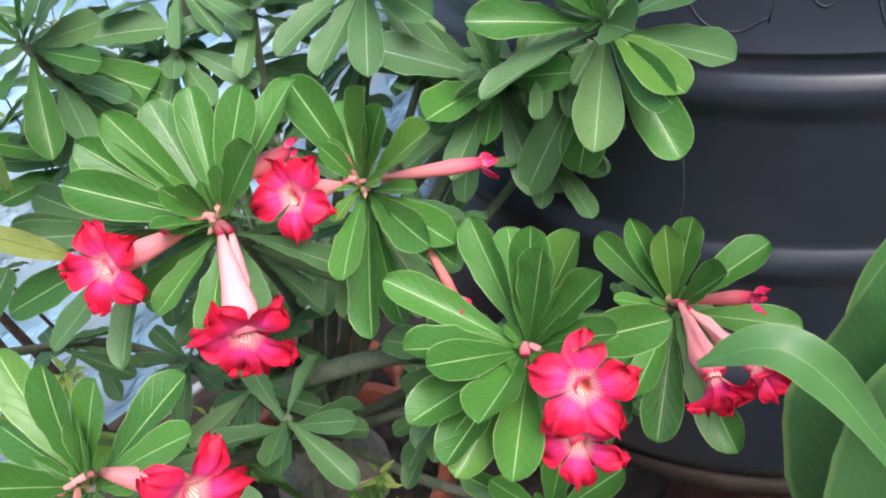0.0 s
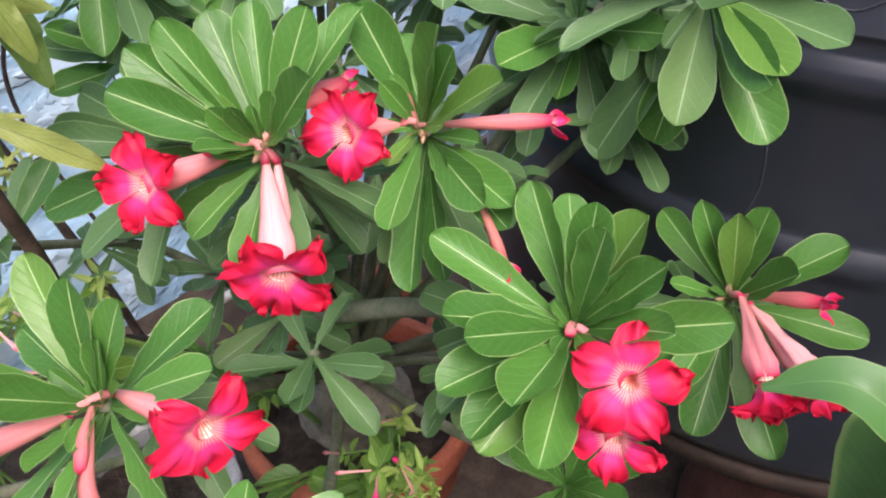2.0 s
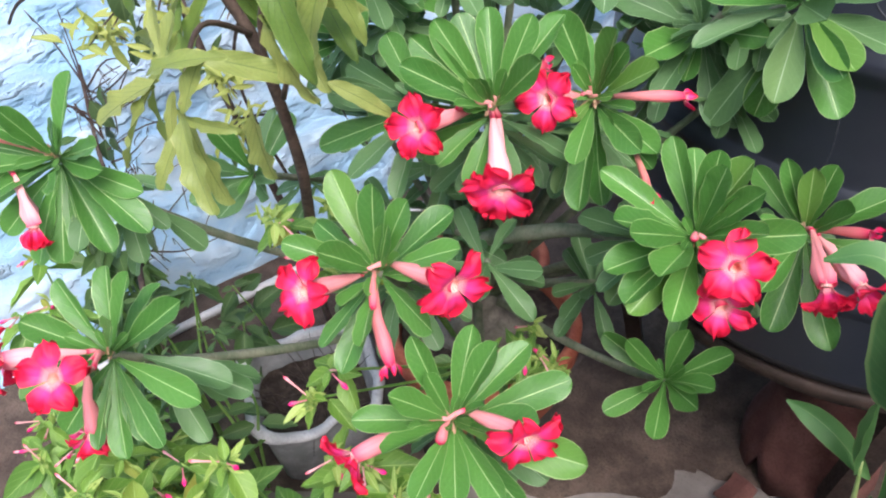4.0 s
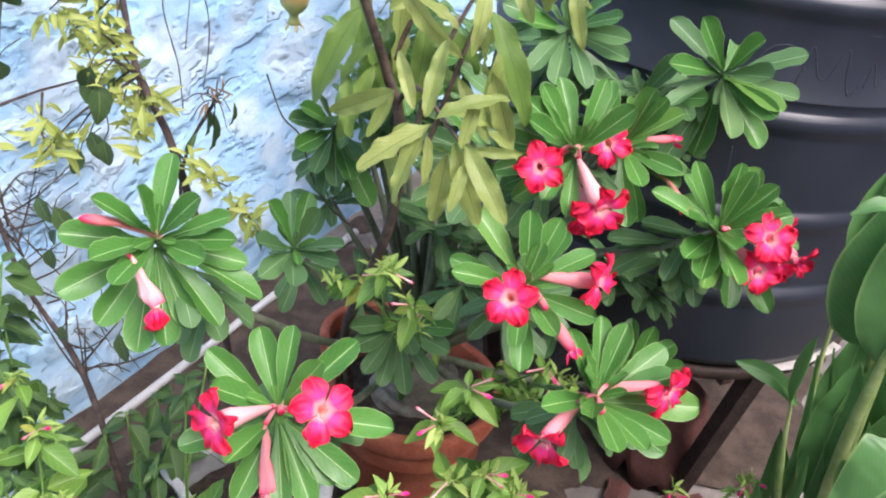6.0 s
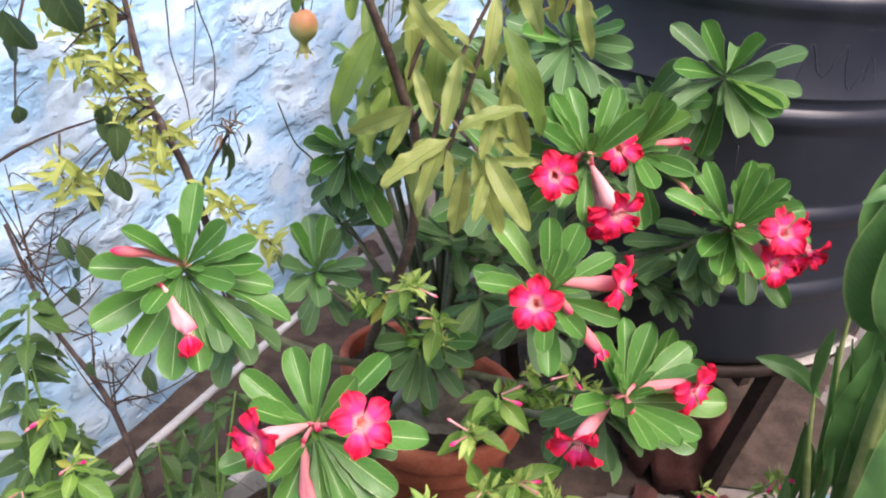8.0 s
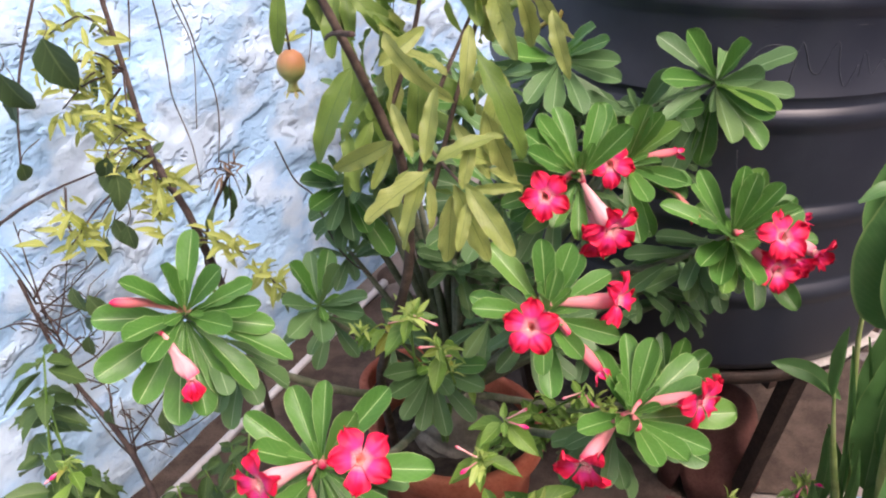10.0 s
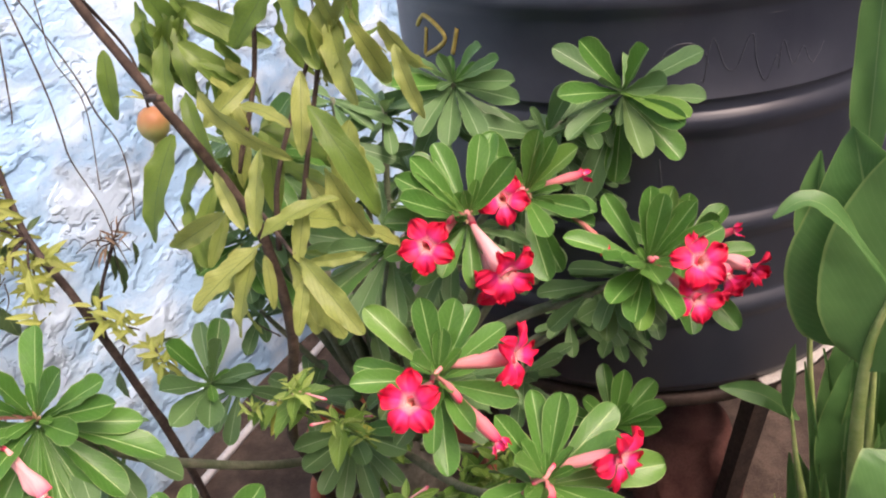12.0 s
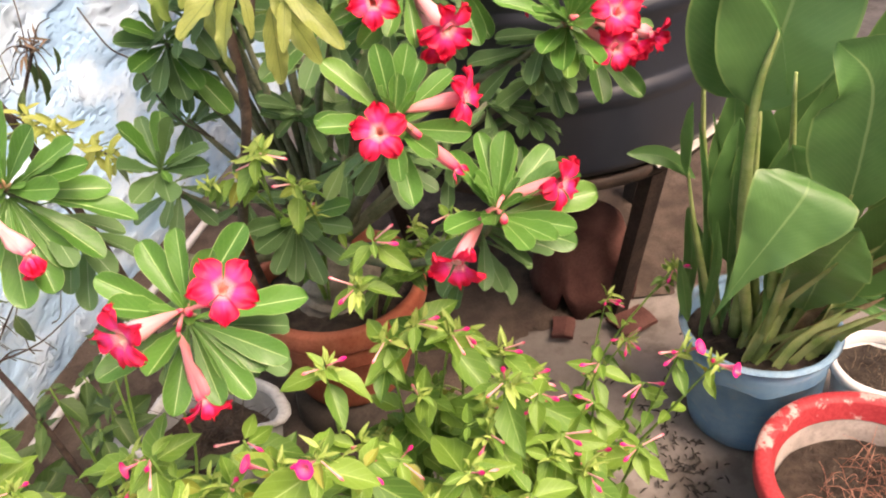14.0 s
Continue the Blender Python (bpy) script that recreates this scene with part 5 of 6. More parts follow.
def build_tree():
    tree = thing("young_tree", "slender young tree with drooping yellowing leaves", "tree", at=(0, 0, 0))
    g = seeded(5)
    stem = [(-0.125, 1.42, 0.29), (-0.128, 1.30, 0.55), (-0.100, 1.19, 0.70), (-0.055, 1.14, 0.88), (-0.054, 1.115, 1.03), (-0.072, 1.105, 1.09), (-0.092, 1.085, 1.155), (-0.115, 1.065, 1.22), (-0.17, 1.06, 1.34), (-0.28, 1.08, 1.58)]
    part("trunk", tube("trunk", stem, [0.009, 0.008, 0.0072, 0.0066, 0.006, 0.0055, 0.005, 0.0045, 0.004], 10, 7, 0.15), M["brownbark"], tree)
    for line in ([(-0.060, 1.12, 1.05), (-0.03, 1.03, 1.11), (0.025, 0.945, 1.095)], [(-0.035, 1.10, 1.02), (-0.022, 1.093, 1.091), (-0.007, 1.109, 1.139), (0.024, 1.139, 1.21), (0.06, 1.18, 1.30)],
                 [(-0.07, 1.13, 1.10), (-0.04, 1.17, 1.20), (-0.02, 1.18, 1.34), (0.0, 1.2, 1.5)], [(-0.02, 1.10, 1.0), (0.01, 1.13, 1.12), (0.04, 1.16, 1.25), (0.05, 1.17, 1.45)],
                 [(-0.09, 1.03, 1.22), (-0.12, 1.07, 1.21), (-0.14, 1.12, 1.19)]):
        part("shoot", tube("shoot", line, [0.0034, 0.0027, 0.0018], 7, 6, 0.1), M["brownbark"], tree)
    # leaves at the drooping tip: where they start, then heading, rise and length in mm
    for spot, (heading, rise, mm) in TIP_LEAVES + HIGH_LEAVES:
        a, e = radians(heading), radians(rise)
        ahead = Vector((math.cos(e) * math.cos(a), math.cos(e) * math.sin(a), math.sin(e)))
        low = spot[1] < 1.03
        m = facing(spot, ahead, Vector((-0.1, -0.8, 0.6)), mm / 1000 * 1.08, g.uniform(-30, 30))
        part("leaf", g.choice(LANCE if low or g.random() < 0.45 else OLIVE), None, tree, m=m)
    # the rest of the crown, above and behind
    for spot, count, kind in (((-0.10, 1.17, 1.20), 8, "olive"), ((-0.16, 1.22, 1.26), 9, "olive"), ((0.0, 1.17, 1.30), 9, "olive"), ((0.05, 1.12, 1.26), 7, "yellow"), ((-0.07, 1.15, 1.12), 9, "olive"), ((-0.22, 1.2, 1.40), 9, "olive"), ((0.03, 1.15, 1.36), 8, "yellow"),
                              ((-0.151, 1.247, 1.26), 9, "olive"), ((-0.11, 1.233, 1.23), 7, "olive"), ((-0.18, 1.221, 1.22), 7, "olive"), ((0.068, 1.14, 1.26), 6, "yellow"), ((-0.11, 1.111, 1.12), 6, "olive"), ((-0.086, 1.174, 1.18), 7, "yellow"), ((0.03, 1.097, 1.17), 6, "yellow")):
        for k in range(int(count * 0.6)):
            a = k * 2.4 + g.uniform(-0.3, 0.3)
            out = Vector((math.cos(a), math.sin(a) * 0.8, g.uniform(-2.0, -0.3)))
            at = Vector(spot) + Vector((g.uniform(-1, 1), g.uniform(-1, 1), g.uniform(-1, 1))) * 0.035
            part("leaf", g.choice(LANCE if kind == "yellow" else OLIVE), None, tree, m=facing(at, out, Vector((-0.1, -0.7, 0.8)), g.uniform(0.070, 0.112), g.uniform(-40, 40)))


build_tree()


# ---- pomegranate by the wall ----
def build_pomegranate():
    shrub = thing("pomegranate_shrub", "thin pomegranate shrub with small yellow leaves by the wall", "shrub", at=(0, 0, 0))
    g = seeded(8)
    stems = [
        [(-0.36, 1.46, 0.0), (-0.37, 1.40, 0.45), (-0.425, 1.345, 0.82), (-0.492, 1.385, 0.92), (-0.545, 1.455, 1.045), (-0.60, 1.50, 1.3)],
        [(-0.44, 1.16, 0.0), (-0.468, 1.13, 0.38), (-0.54, 1.19, 0.50), (-0.646, 1.25, 0.595), (-0.74, 1.33, 0.72)],
        [(-0.62, 1.50, 1.3), (-0.70, 1.42, 1.05), (-0.72, 1.38, 0.88)],
    ]
    for line, r in zip(stems, (0.0075, 0.006, 0.003)):
        part("stem", tube("stem", line, [r, r * 0.9, r * 0.7, r * 0.5], 8, 7, 0.15), M["twig"], shrub)
    # thin leafless side twigs low down
    for k in range(24):
        f = g.random()
        at = Vector((-0.52, 1.18, 0.46)).lerp(Vector((-0.72, 1.32, 0.70)), f)
        out = Vector((g.uniform(-0.5, 1), g.uniform(-0.3, 0.8), g.uniform(-0.3, 0.8))).normalized() * g.uniform(0.07, 0.20)
        far = at + out
        part("side_twig", tube("side_twig", [at, at + out * 0.5 + Vector((0, 0, g.uniform(-0.03, 0.03))), far], [0.0019, 0.0014, 0.0008], 5, 4, 0.3), M["twig"], shrub)
        for fork in range(2):
            spur = at + out * g.uniform(0.3, 0.9)
            part("side_twig", tube("side_twig", [spur, spur + Vector((g.uniform(-0.02, 0.02), 0, 0.012)), spur + Vector((g.uniform(-0.05, 0.05), g.uniform(-0.03, 0.03), g.uniform(-0.04, 0.05)))], [0.0011, 0.0009, 0.0006], 4, 4, 0.3), M["twig"], shrub)
    sprays = [[(-0.545, 1.455, 1.045), (-0.59, 1.46, 1.04), (-0.62, 1.47, 1.02)], [(-0.55, 1.44, 1.02), (-0.58, 1.45, 0.99), (-0.62, 1.43, 0.955)],
              [(-0.53, 1.42, 0.97), (-0.555, 1.43, 0.965), (-0.58, 1.42, 0.94)], [(-0.50, 1.39, 0.93), (-0.53, 1.40, 0.905), (-0.55, 1.39, 0.88)],
              [(-0.48, 1.38, 0.90), (-0.50, 1.385, 0.875), (-0.49, 1.36, 0.83)], [(-0.66, 1.40, 0.86), (-0.64, 1.35, 0.81), (-0.60, 1.34, 0.80)],
              [(-0.36, 1.40, 0.70), (-0.30, 1.28, 0.78), (-0.255, 1.205, 0.80)], [(-0.42, 1.345, 0.82), (-0.38, 1.33, 0.80), (-0.33, 1.31, 0.795)], [(-0.56, 1.46, 1.10), (-0.60, 1.46, 1.13), (-0.66, 1.46, 1.10)]]
    shapes = [leaf_mesh("leaf", 0.125 + 0.02 * i, 0.9, 0.85, 0.5, 0.1 + 0.25 * i, 0.03, 8, 4, phase=i * 2, twist=0.6 * i - 0.6) for i in range(3)]
    pale, dark = [], []
    for n, line in enumerate(sprays):
        part("spray", tube("spray", line, [0.0022, 0.0018, 0.001], 6, 5, 0.1), M["twig"], shrub)
        path = spline(line, 8)
        for k in range(30):
            spot = g.choice(path[2:]) + Vector((g.uniform(-1, 1), g.uniform(-1, 1), g.uniform(-1, 1))) * 0.012
            out = Vector((g.uniform(-1, 1), g.uniform(-1, 1), g.uniform(-0.6, 0.8)))
            (pale if g.random() < 0.9 else dark).append((g.choice(shapes), facing(spot, out, Vector((0, -0.6, 0.8)), g.uniform(0.020, 0.042), g.uniform(-40, 40))))
    # thick tufts of yellow leaves on short spurs
    for spot, count in (((-0.598, 1.394, 1.032), 16), ((-0.620, 1.380, 1.005), 11), ((-0.550, 1.367, 0.987), 14), ((-0.514, 1.375, 1.002), 8), ((-0.535, 1.342, 0.945), 14), ((-0.488, 1.320, 0.907), 12),
                        ((-0.442, 1.318, 0.905), 8), ((-0.457, 1.296, 0.867), 10), ((-0.555, 1.287, 0.849), 12), ((-0.597, 1.273, 0.822), 12), ((-0.58, 1.40, 1.08), 16), ((-0.64, 1.40, 1.06), 12)):
        for k in range(int(count * 1.1)):
            at = Vector(spot) + Vector((g.uniform(-1, 1), g.uniform(-1, 1), g.uniform(-1, 1))) * 0.026
            out = Vector((g.uniform(-1, 1), g.uniform(-1, 1), g.uniform(-0.8, 0.8)))
            pale.append((g.choice(shapes), facing(at, out, Vector((0, -0.6, 0.8)), g.uniform(0.022, 0.048), g.uniform(-50, 50))))
        near = Vector((-0.492, 1.385, 0.92)) if spot[2] < 1.0 else Vector((-0.545, 1.455, 1.045))
        part("spur", tube("spur", [near, near.lerp(Vector(spot), 0.6) + Vector((0, 0, 0.015)), spot], [0.0022, 0.0018, 0.001], 6, 5, 0.1), M["twig"], shrub)
    tagged(part("leaves", joined("leaves", pale), M["pome"], shrub), kind="stuff")
    # broad dark leaves that hang singly from the twigs
    ovals = [leaf_mesh("leaf", 0.24 + 0.03 * i, 0.80, 0.72, 0.35, 0.15 + 0.1 * i, 0.02, 10, 6, phase=i, twist=0.4 * i - 0.4) for i in range(3)]
    for mesh in ovals:
        mesh.materials.append(M["darkleaf"])
    for spot, mm in (((-0.585, 1.31, 1.135), 92), ((-0.650, 1.29, 1.090), 80), ((-0.66, 1.32, 1.05), 60), ((-0.530, 1.31, 0.955), 58), ((-0.515, 1.30, 0.935), 62), ((-0.545, 1.33, 0.930), 55), ((-0.555, 1.34, 0.835), 48), ((-0.530, 1.33, 0.83), 44), ((-0.575, 1.34, 0.80), 46),
                     ((-0.560, 1.22, 0.765), 62), ((-0.575, 1.24, 0.71), 48), ((-0.60, 1.26, 0.66), 42), ((-0.50, 1.20, 0.62), 52), ((-0.46, 1.18, 0.58), 50), ((-0.56, 1.20, 0.56), 46), ((-0.66, 1.28, 0.62), 50), ((-0.68, 1.30, 0.58), 48), ((-0.64, 1.24, 0.54), 50),
                     ((-0.40, 1.34, 0.70), 46), ((-0.70, 1.36, 0.92), 44), ((-0.62, 1.28, 0.74), 46)):
        ahead = Vector((g.uniform(-0.45, 0.45), g.uniform(-0.4, 0.3), -1))
        part("dark_leaf", g.choice(ovals), None, shrub, "broad dark green drooping leaf", facing(spot, ahead, Vector((g.uniform(-0.2, 0.5), -1, 0.3)), mm / 1000, g.uniform(-45, 45)))
        part("side_twig", tube("side_twig", [spot, Vector(spot) + Vector((0.004, 0.01, 0.014)), Vector(spot) + Vector((g.uniform(-0.03, 0.03), 0.03, 0.03))], [0.0009, 0.0010, 0.0012], 4, 4), M["twig"], shrub)
    tagged(part("dark_leaves", joined("dark_leaves", dark), M["darkleaf"], shrub, "small dark green drooping leaves"), kind="stuff")
    fruit = thing("pomegranate", "small green and orange pomegranate hanging from a twig", "fruit", at=(-0.246, 1.359, 1.086))
    prof = [(0.001, 0.0235), (0.008, 0.022), (0.016, 0.016), (0.0205, 0.006), (0.0212, -0.003), (0.0185, -0.012), (0.0125, -0.019), (0.0075, -0.023), (0.0062, -0.028), (0.0080, -0.034), (0.0100, -0.0385), (0.0078, -0.0375), (0.0036, -0.031)]
    part("skin", lathe("skin", prof, 32, 0.0008), M["fruit"], fruit)
    tooth = leaf_mesh("sepal", 0.30, 0.7, 1.0, 0.3, 0.2, 0, 4, 2)
    for k in range(6):
        a = k * math.pi / 3
        part("sepal", tooth, M["fruit"], fruit, m=facing((0.0085 * math.cos(a), 0.0085 * math.sin(a), -0.036), (math.cos(a) * 0.8, math.sin(a) * 0.8, -0.8), (math.cos(a), math.sin(a), 0.6), 0.013))
    part("fruit_stalk", tube("fruit_stalk", [(0, 0, 0.022), (-0.003, 0.003, 0.05), (-0.012, 0.01, 0.10), (-0.02, -0.10, 0.22)], [0.002, 0.0018, 0.002, 0.003], 7, 6), M["twig"], fruit)
    for k in range(5):
        a = k * 1.3
        part("small_leaf", shapes[0], M["pome"], fruit, m=facing((-0.002, 0.002, 0.034), (math.cos(a), math.sin(a), 0.5), (0, -0.5, 1), 0.03))


build_pomegranate()


def build_vines():
    """Dry tendrils that hang in front of the wall, with a dead clump."""
    vine = thing("dry_vine", "dry twining vine with a dead clump on the blue wall", "vine", at=(0, 0, 0))
    g = seeded(21)
    clump = Vector((-0.38, 1.41, 0.89))
    for line in ([(-0.634, 1.766, 1.30), (-0.622, 1.797, 1.05), (-0.620, 1.803, 0.939), (-0.620, 1.804, 0.878), (-0.608, 1.835, 0.763), (-0.605, 1.843, 0.665)],
                 [(-0.630, 1.78, 1.25), (-0.595, 1.869, 1.031), (-0.586, 1.893, 0.94), (-0.574, 1.923, 0.861), (-0.574, 1.925, 0.78), (-0.581, 1.906, 0.692)],
                 [(-0.63, 1.775, 1.30), (-0.649, 1.727, 1.042), (-0.654, 1.715, 0.99)], [(-0.421, 2.327, 1.12), (-0.432, 2.298, 0.911), (-0.443, 2.269, 0.816)], [(-0.66, 1.698, 1.25), (-0.667, 1.68, 1.066)]):
        part("tendril", tube("tendril", line, [0.0018, 0.0016, 0.0012], 5, 8, 0.5), M["twig"], vine)
    part("tendril", tube("tendril", [(-0.70, 1.22, 0.86), (-0.618, 1.20, 0.919), (-0.553, 1.20, 0.954), (-0.493, 1.20, 0.980)], [0.0026, 0.0022, 0.0013], 6, 7, 0.6), M["twig"], vine)
    for k in range(3):
        s = g.uniform(0.1, 1.5)
        at = WALL_AT + WALL_ALONG * s + WALL_OUT * 0.05
        z = g.uniform(1.2, 1.6)
        line = [at + Vector((0, 0, z))]
        for i in range(6):
            line.append(line[-1] + WALL_ALONG * g.uniform(-0.05, 0.06) + WALL_OUT * g.uniform(-0.006, 0.02) + Vector((0, 0, -g.uniform(0.08, 0.18))))
        part("tendril", tube("tendril", line, [0.0016, 0.0014, 0.0010], 5, 6), M["twig"], vine)
    for k in range(10):
        out = Vector((g.uniform(-1, 1), g.uniform(-1, 1), g.uniform(-1.2, 0.6))).normalized() * g.uniform(0.02, 0.055)
        part("tendril", tube("tendril", [clump, clump + out * 0.5 + Vector((0, 0, 0.012)), clump + out], [0.0013, 0.0010, 0.0006], 5, 5), M["twig"], vine)
    part("tendril", tube("tendril", [clump, clump + Vector((-0.05, 0.0, -0.10)), clump + Vector((-0.07, 0.02, -0.22)), clump + Vector((-0.03, 0.05, -0.40))], [0.003, 0.003, 0.003], 6, 6), M["twig"], vine)
    part("tendril", tube("tendril", [(-0.31, 1.45, 0.93), (-0.28, 1.435, 0.87), (-0.245, 1.42, 0.845), (-0.22, 1.40, 0.79), (-0.19, 1.385, 0.75), (-0.15, 1.38, 0.72)], [0.0012, 0.0014, 0.0012], 6, 6), M["twig"], vine)
    withered = leaf_mesh("dead_leaf", 0.10, 0.9, 0.8, 1.0, 0.3, 0.03, 9, 4)
    for dx, dz, mm in ((-0.005, -0.02, 75), (0.03, 0.0, 45), (-0.015, -0.01, 60)):
        part("dead_leaf", withered, M["darkleaf"], vine, "curled dark drooping leaf", facing(clump + Vector((dx, 0, dz)), (g.uniform(-0.2, 0.2), 0, -1), (0.8, -0.5, 0), mm / 1000))
    scrap = leaf_mesh("dry_scrap", 0.07, 0.9, 0.8, 1.0, 0.4, 0.05, 6, 2)
    for k in range(12):
        part("dry_scrap", scrap, M["deadleaf"], vine, m=facing(clump + Vector((g.uniform(-1, 1), g.uniform(-1, 1), g.uniform(-1, 1))) * 0.015, Vector((g.uniform(-1, 1), g.uniform(-1, 1), g.uniform(-0.5, 1))), (0, -1, 0.4), 0.03))


build_vines()


# ---- canna in the blue bucket ----
def build_canna():
    o = Vector((0.765, 1.285, 0.20))
    plant = thing("canna_plant", "canna plant with large broad green leaves in a blue bucket", "plant", at=o)
    g = seeded(31)

    def stalk(points, r=0.011):
        part("stalk", tube("stalk", [Vector(p) - o for p in points], [r, r * 0.85, r * 0.22], 9, 7, 0.1), M["cannastem"], plant)

    def blade(points, normal, width, fold=0.3, wave=0.005, peak=0.9, power=0.75):
        part("leaf", ribbon("leaf", [Vector(p) - o for p in points], normal, width, fold, wave, peak=peak, power=power, phase=g.random() * 6), M["canna"], plant)

    # broad upright leaf on the tank side
    stalk([(0.72, 1.27, 0.22), (0.70, 1.24, 0.48), (0.676, 1.222, 0.74)], 0.012)
    for top in ((0.745, 1.065, 0.65), (0.735, 1.160, 0.48), (0.930, 1.160, 0.53), (0.745, 1.205, 0.50)):
        stalk([(0.745, 1.26, 0.22), (Vector((0.745, 1.26, 0.22)) + Vector(top)) / 2 + Vector((0.02, 0, 0.03)), top], 0.012)
    blade([(0.662, 1.215, 0.745), (0.636, 1.205, 0.85), (0.627, 1.20, 0.96), (0.605, 1.21, 1.06)], (-0.45, -0.8, 0.4), 0.084, peak=0.7)
    # pale broad leaf in front of it, with a strong midrib
    stalk([(0.74, 1.25, 0.22), (0.665, 1.19, 0.50), (0.637, 1.164, 0.76), (0.652, 1.156, 0.88)], 0.011)
    blade([(0.636, 1.166, 0.755), (0.651, 1.155, 0.853), (0.668, 1.154, 0.943), (0.678, 1.150, 1.027), (0.684, 1.141, 1.10)], (-0.50, -0.80, 0.35), 0.088, 0.2, peak=0.75)
    # broad leaves in the depth of the clump
    for a, b, c, n in (((0.76, 1.26, 0.36), (0.765, 1.225, 0.56), (0.79, 1.20, 0.78), (-0.4, -0.9, 0.2)), ((0.82, 1.28, 0.34), (0.83, 1.24, 0.56), (0.86, 1.20, 0.80), (-0.5, -0.8, 0.2)),
                       ((0.79, 1.18, 0.34), (0.76, 1.10, 0.50), (0.75, 1.03, 0.62), (-0.3, -0.8, 0.5)), ((0.86, 1.22, 0.32), (0.88, 1.14, 0.50), (0.90, 1.08, 0.66), (-0.4, -0.8, 0.4))):
        blade([a, b, c], n, 0.062, 0.3)
    blade([(0.684, 1.268, 0.40), (0.683, 1.282, 0.535), (0.686, 1.299, 0.67)], (-0.35, -0.9, 0.1), 0.040, 0.4)
    blade([(0.723, 1.257, 0.42), (0.725, 1.284, 0.554), (0.718, 1.290, 0.70)], (-0.4, -0.9, 0.1), 0.045, 0.4)
    # leaf that arches towards the flowers
    stalk([(0.76, 1.25, 0.22), (0.72, 1.17, 0.55), (0.665, 1.12, 0.83)], 0.010)
    blade([(0.668, 1.135, 0.79), (0.640, 1.132, 0.885), (0.597, 1.130, 0.950), (0.557, 1.130, 1.000), (0.528, 1.130, 1.014), (0.497, 1.128, 0.997)], (-0.12, -0.45, 0.88), 0.0130, 0.30, 0.002, peak=2.0, power=1.0)
    # broad leaf near the yard, its tip folded over
    stalk([(0.735, 1.21, 0.22), (0.715, 1.13, 0.46), (0.672, 1.045, 0.675)], 0.009)
    blade([(0.545, 1.025, 0.500), (0.580, 1.020, 0.578), (0.615, 1.016, 0.645), (0.650, 1.022, 0.697), (0.668, 1.045, 0.708)], (-0.32, -0.82, 0.48), 0.071, 0.10, peak=2.3)
    # tall narrow leaf behind, and broad ones lower down
    stalk([(0.78, 1.31, 0.22), (0.705, 1.30, 0.66), (0.665, 1.30, 0.96)], 0.010)
    blade([(0.666, 1.30, 0.93), (0.661, 1.30, 1.06), (0.657, 1.30, 1.185), (0.660, 1.29, 1.29)], (-0.55, -0.8, 0.15), 0.023, 0.5, peak=0.8)
    stalk([(0.84, 1.27, 0.22), (0.79, 1.15, 0.45), (0.745, 1.06, 0.66)], 0.011)
    blade([(0.75, 1.07, 0.62), (0.735, 1.045, 0.74), (0.715, 1.03, 0.85), (0.665, 1.04, 0.905)], (-0.35, -0.8, 0.4), 0.075)
    blade([(0.74, 1.17, 0.44), (0.715, 1.14, 0.56), (0.69, 1.11, 0.66), (0.66, 1.09, 0.735)], (-0.35, -0.8, 0.45), 0.075)
    # rolled young leaf and slim ones
    stalk([(0.70, 1.29, 0.22), (0.635, 1.30, 0.60), (0.605, 1.29, 0.86)], 0.006)
    blade([(0.607, 1.29, 0.84), (0.612, 1.305, 0.91), (0.615, 1.32, 0.985)], (-0.6, -0.8, 0), 0.020, 1.2, 0.001)
    stalk([(0.69, 1.28, 0.22), (0.625, 1.27, 0.45), (0.60, 1.285, 0.60)], 0.007)
    blade([(0.615, 1.285, 0.575), (0.57, 1.29, 0.615), (0.535, 1.30, 0.625), (0.503, 1.305, 0.628)], (0.1, -0.8, 0.5), 0.016, 0.4, 0.001)
    blade([(0.60, 1.28, 0.58), (0.597, 1.27, 0.66), (0.588, 1.26, 0.73)], (-0.9, -0.3, 0.2), 0.014, 0.9, 0.001)
    blade([(0.61, 1.24, 0.30), (0.595, 1.235, 0.38), (0.575, 1.22, 0.46)], (-0.4, -0.9, 0.1), 0.012, 0.5, 0.001)
    for k in range(7):
        x, y = 0.70 + g.uniform(-0.07, 0.05), 1.27 + g.uniform(-0.07, 0.05)
        top = Vector((x - g.uniform(0.0, 0.07), y + g.uniform(-0.05, 0.03), g.uniform(0.42, 0.72)))
        blade([(x, y, 0.22), Vector((x, y, 0.22)).lerp(top, 0.55) + Vector((0.012, 0, 0.02)), top], (-0.5, -0.8, 0.3 + g.uniform(-0.3, 0.3)), g.uniform(0.006, 0.013), 0.7, 0.001)
    # shaded leaves at the back of the clump
    for a, b, c, w in (((0.80, 1.34, 0.42), (0.815, 1.32, 0.60), (0.84, 1.30, 0.80), 0.070), ((0.90, 1.31, 0.48), (0.92, 1.29, 0.66), (0.95, 1.26, 0.86), 0.068), ((0.72, 1.345, 0.40), (0.712, 1.352, 0.55), (0.702, 1.36, 0.70), 0.045),
                       ((0.93, 1.22, 0.40), (0.955, 1.18, 0.56), (0.985, 1.14, 0.74), 0.060), ((0.86, 1.25, 0.62), (0.89, 1.22, 0.78), (0.90, 1.18, 0.96), 0.072)):
        blade([a, b, c], (-0.45, -0.85, 0.2), w, 0.3, 0.006, 0.7)
    # leaves on the yard side
    stalk([(0.86, 1.29, 0.22), (0.92, 1.18, 0.55), (0.95, 1.10, 0.72)], 0.010)
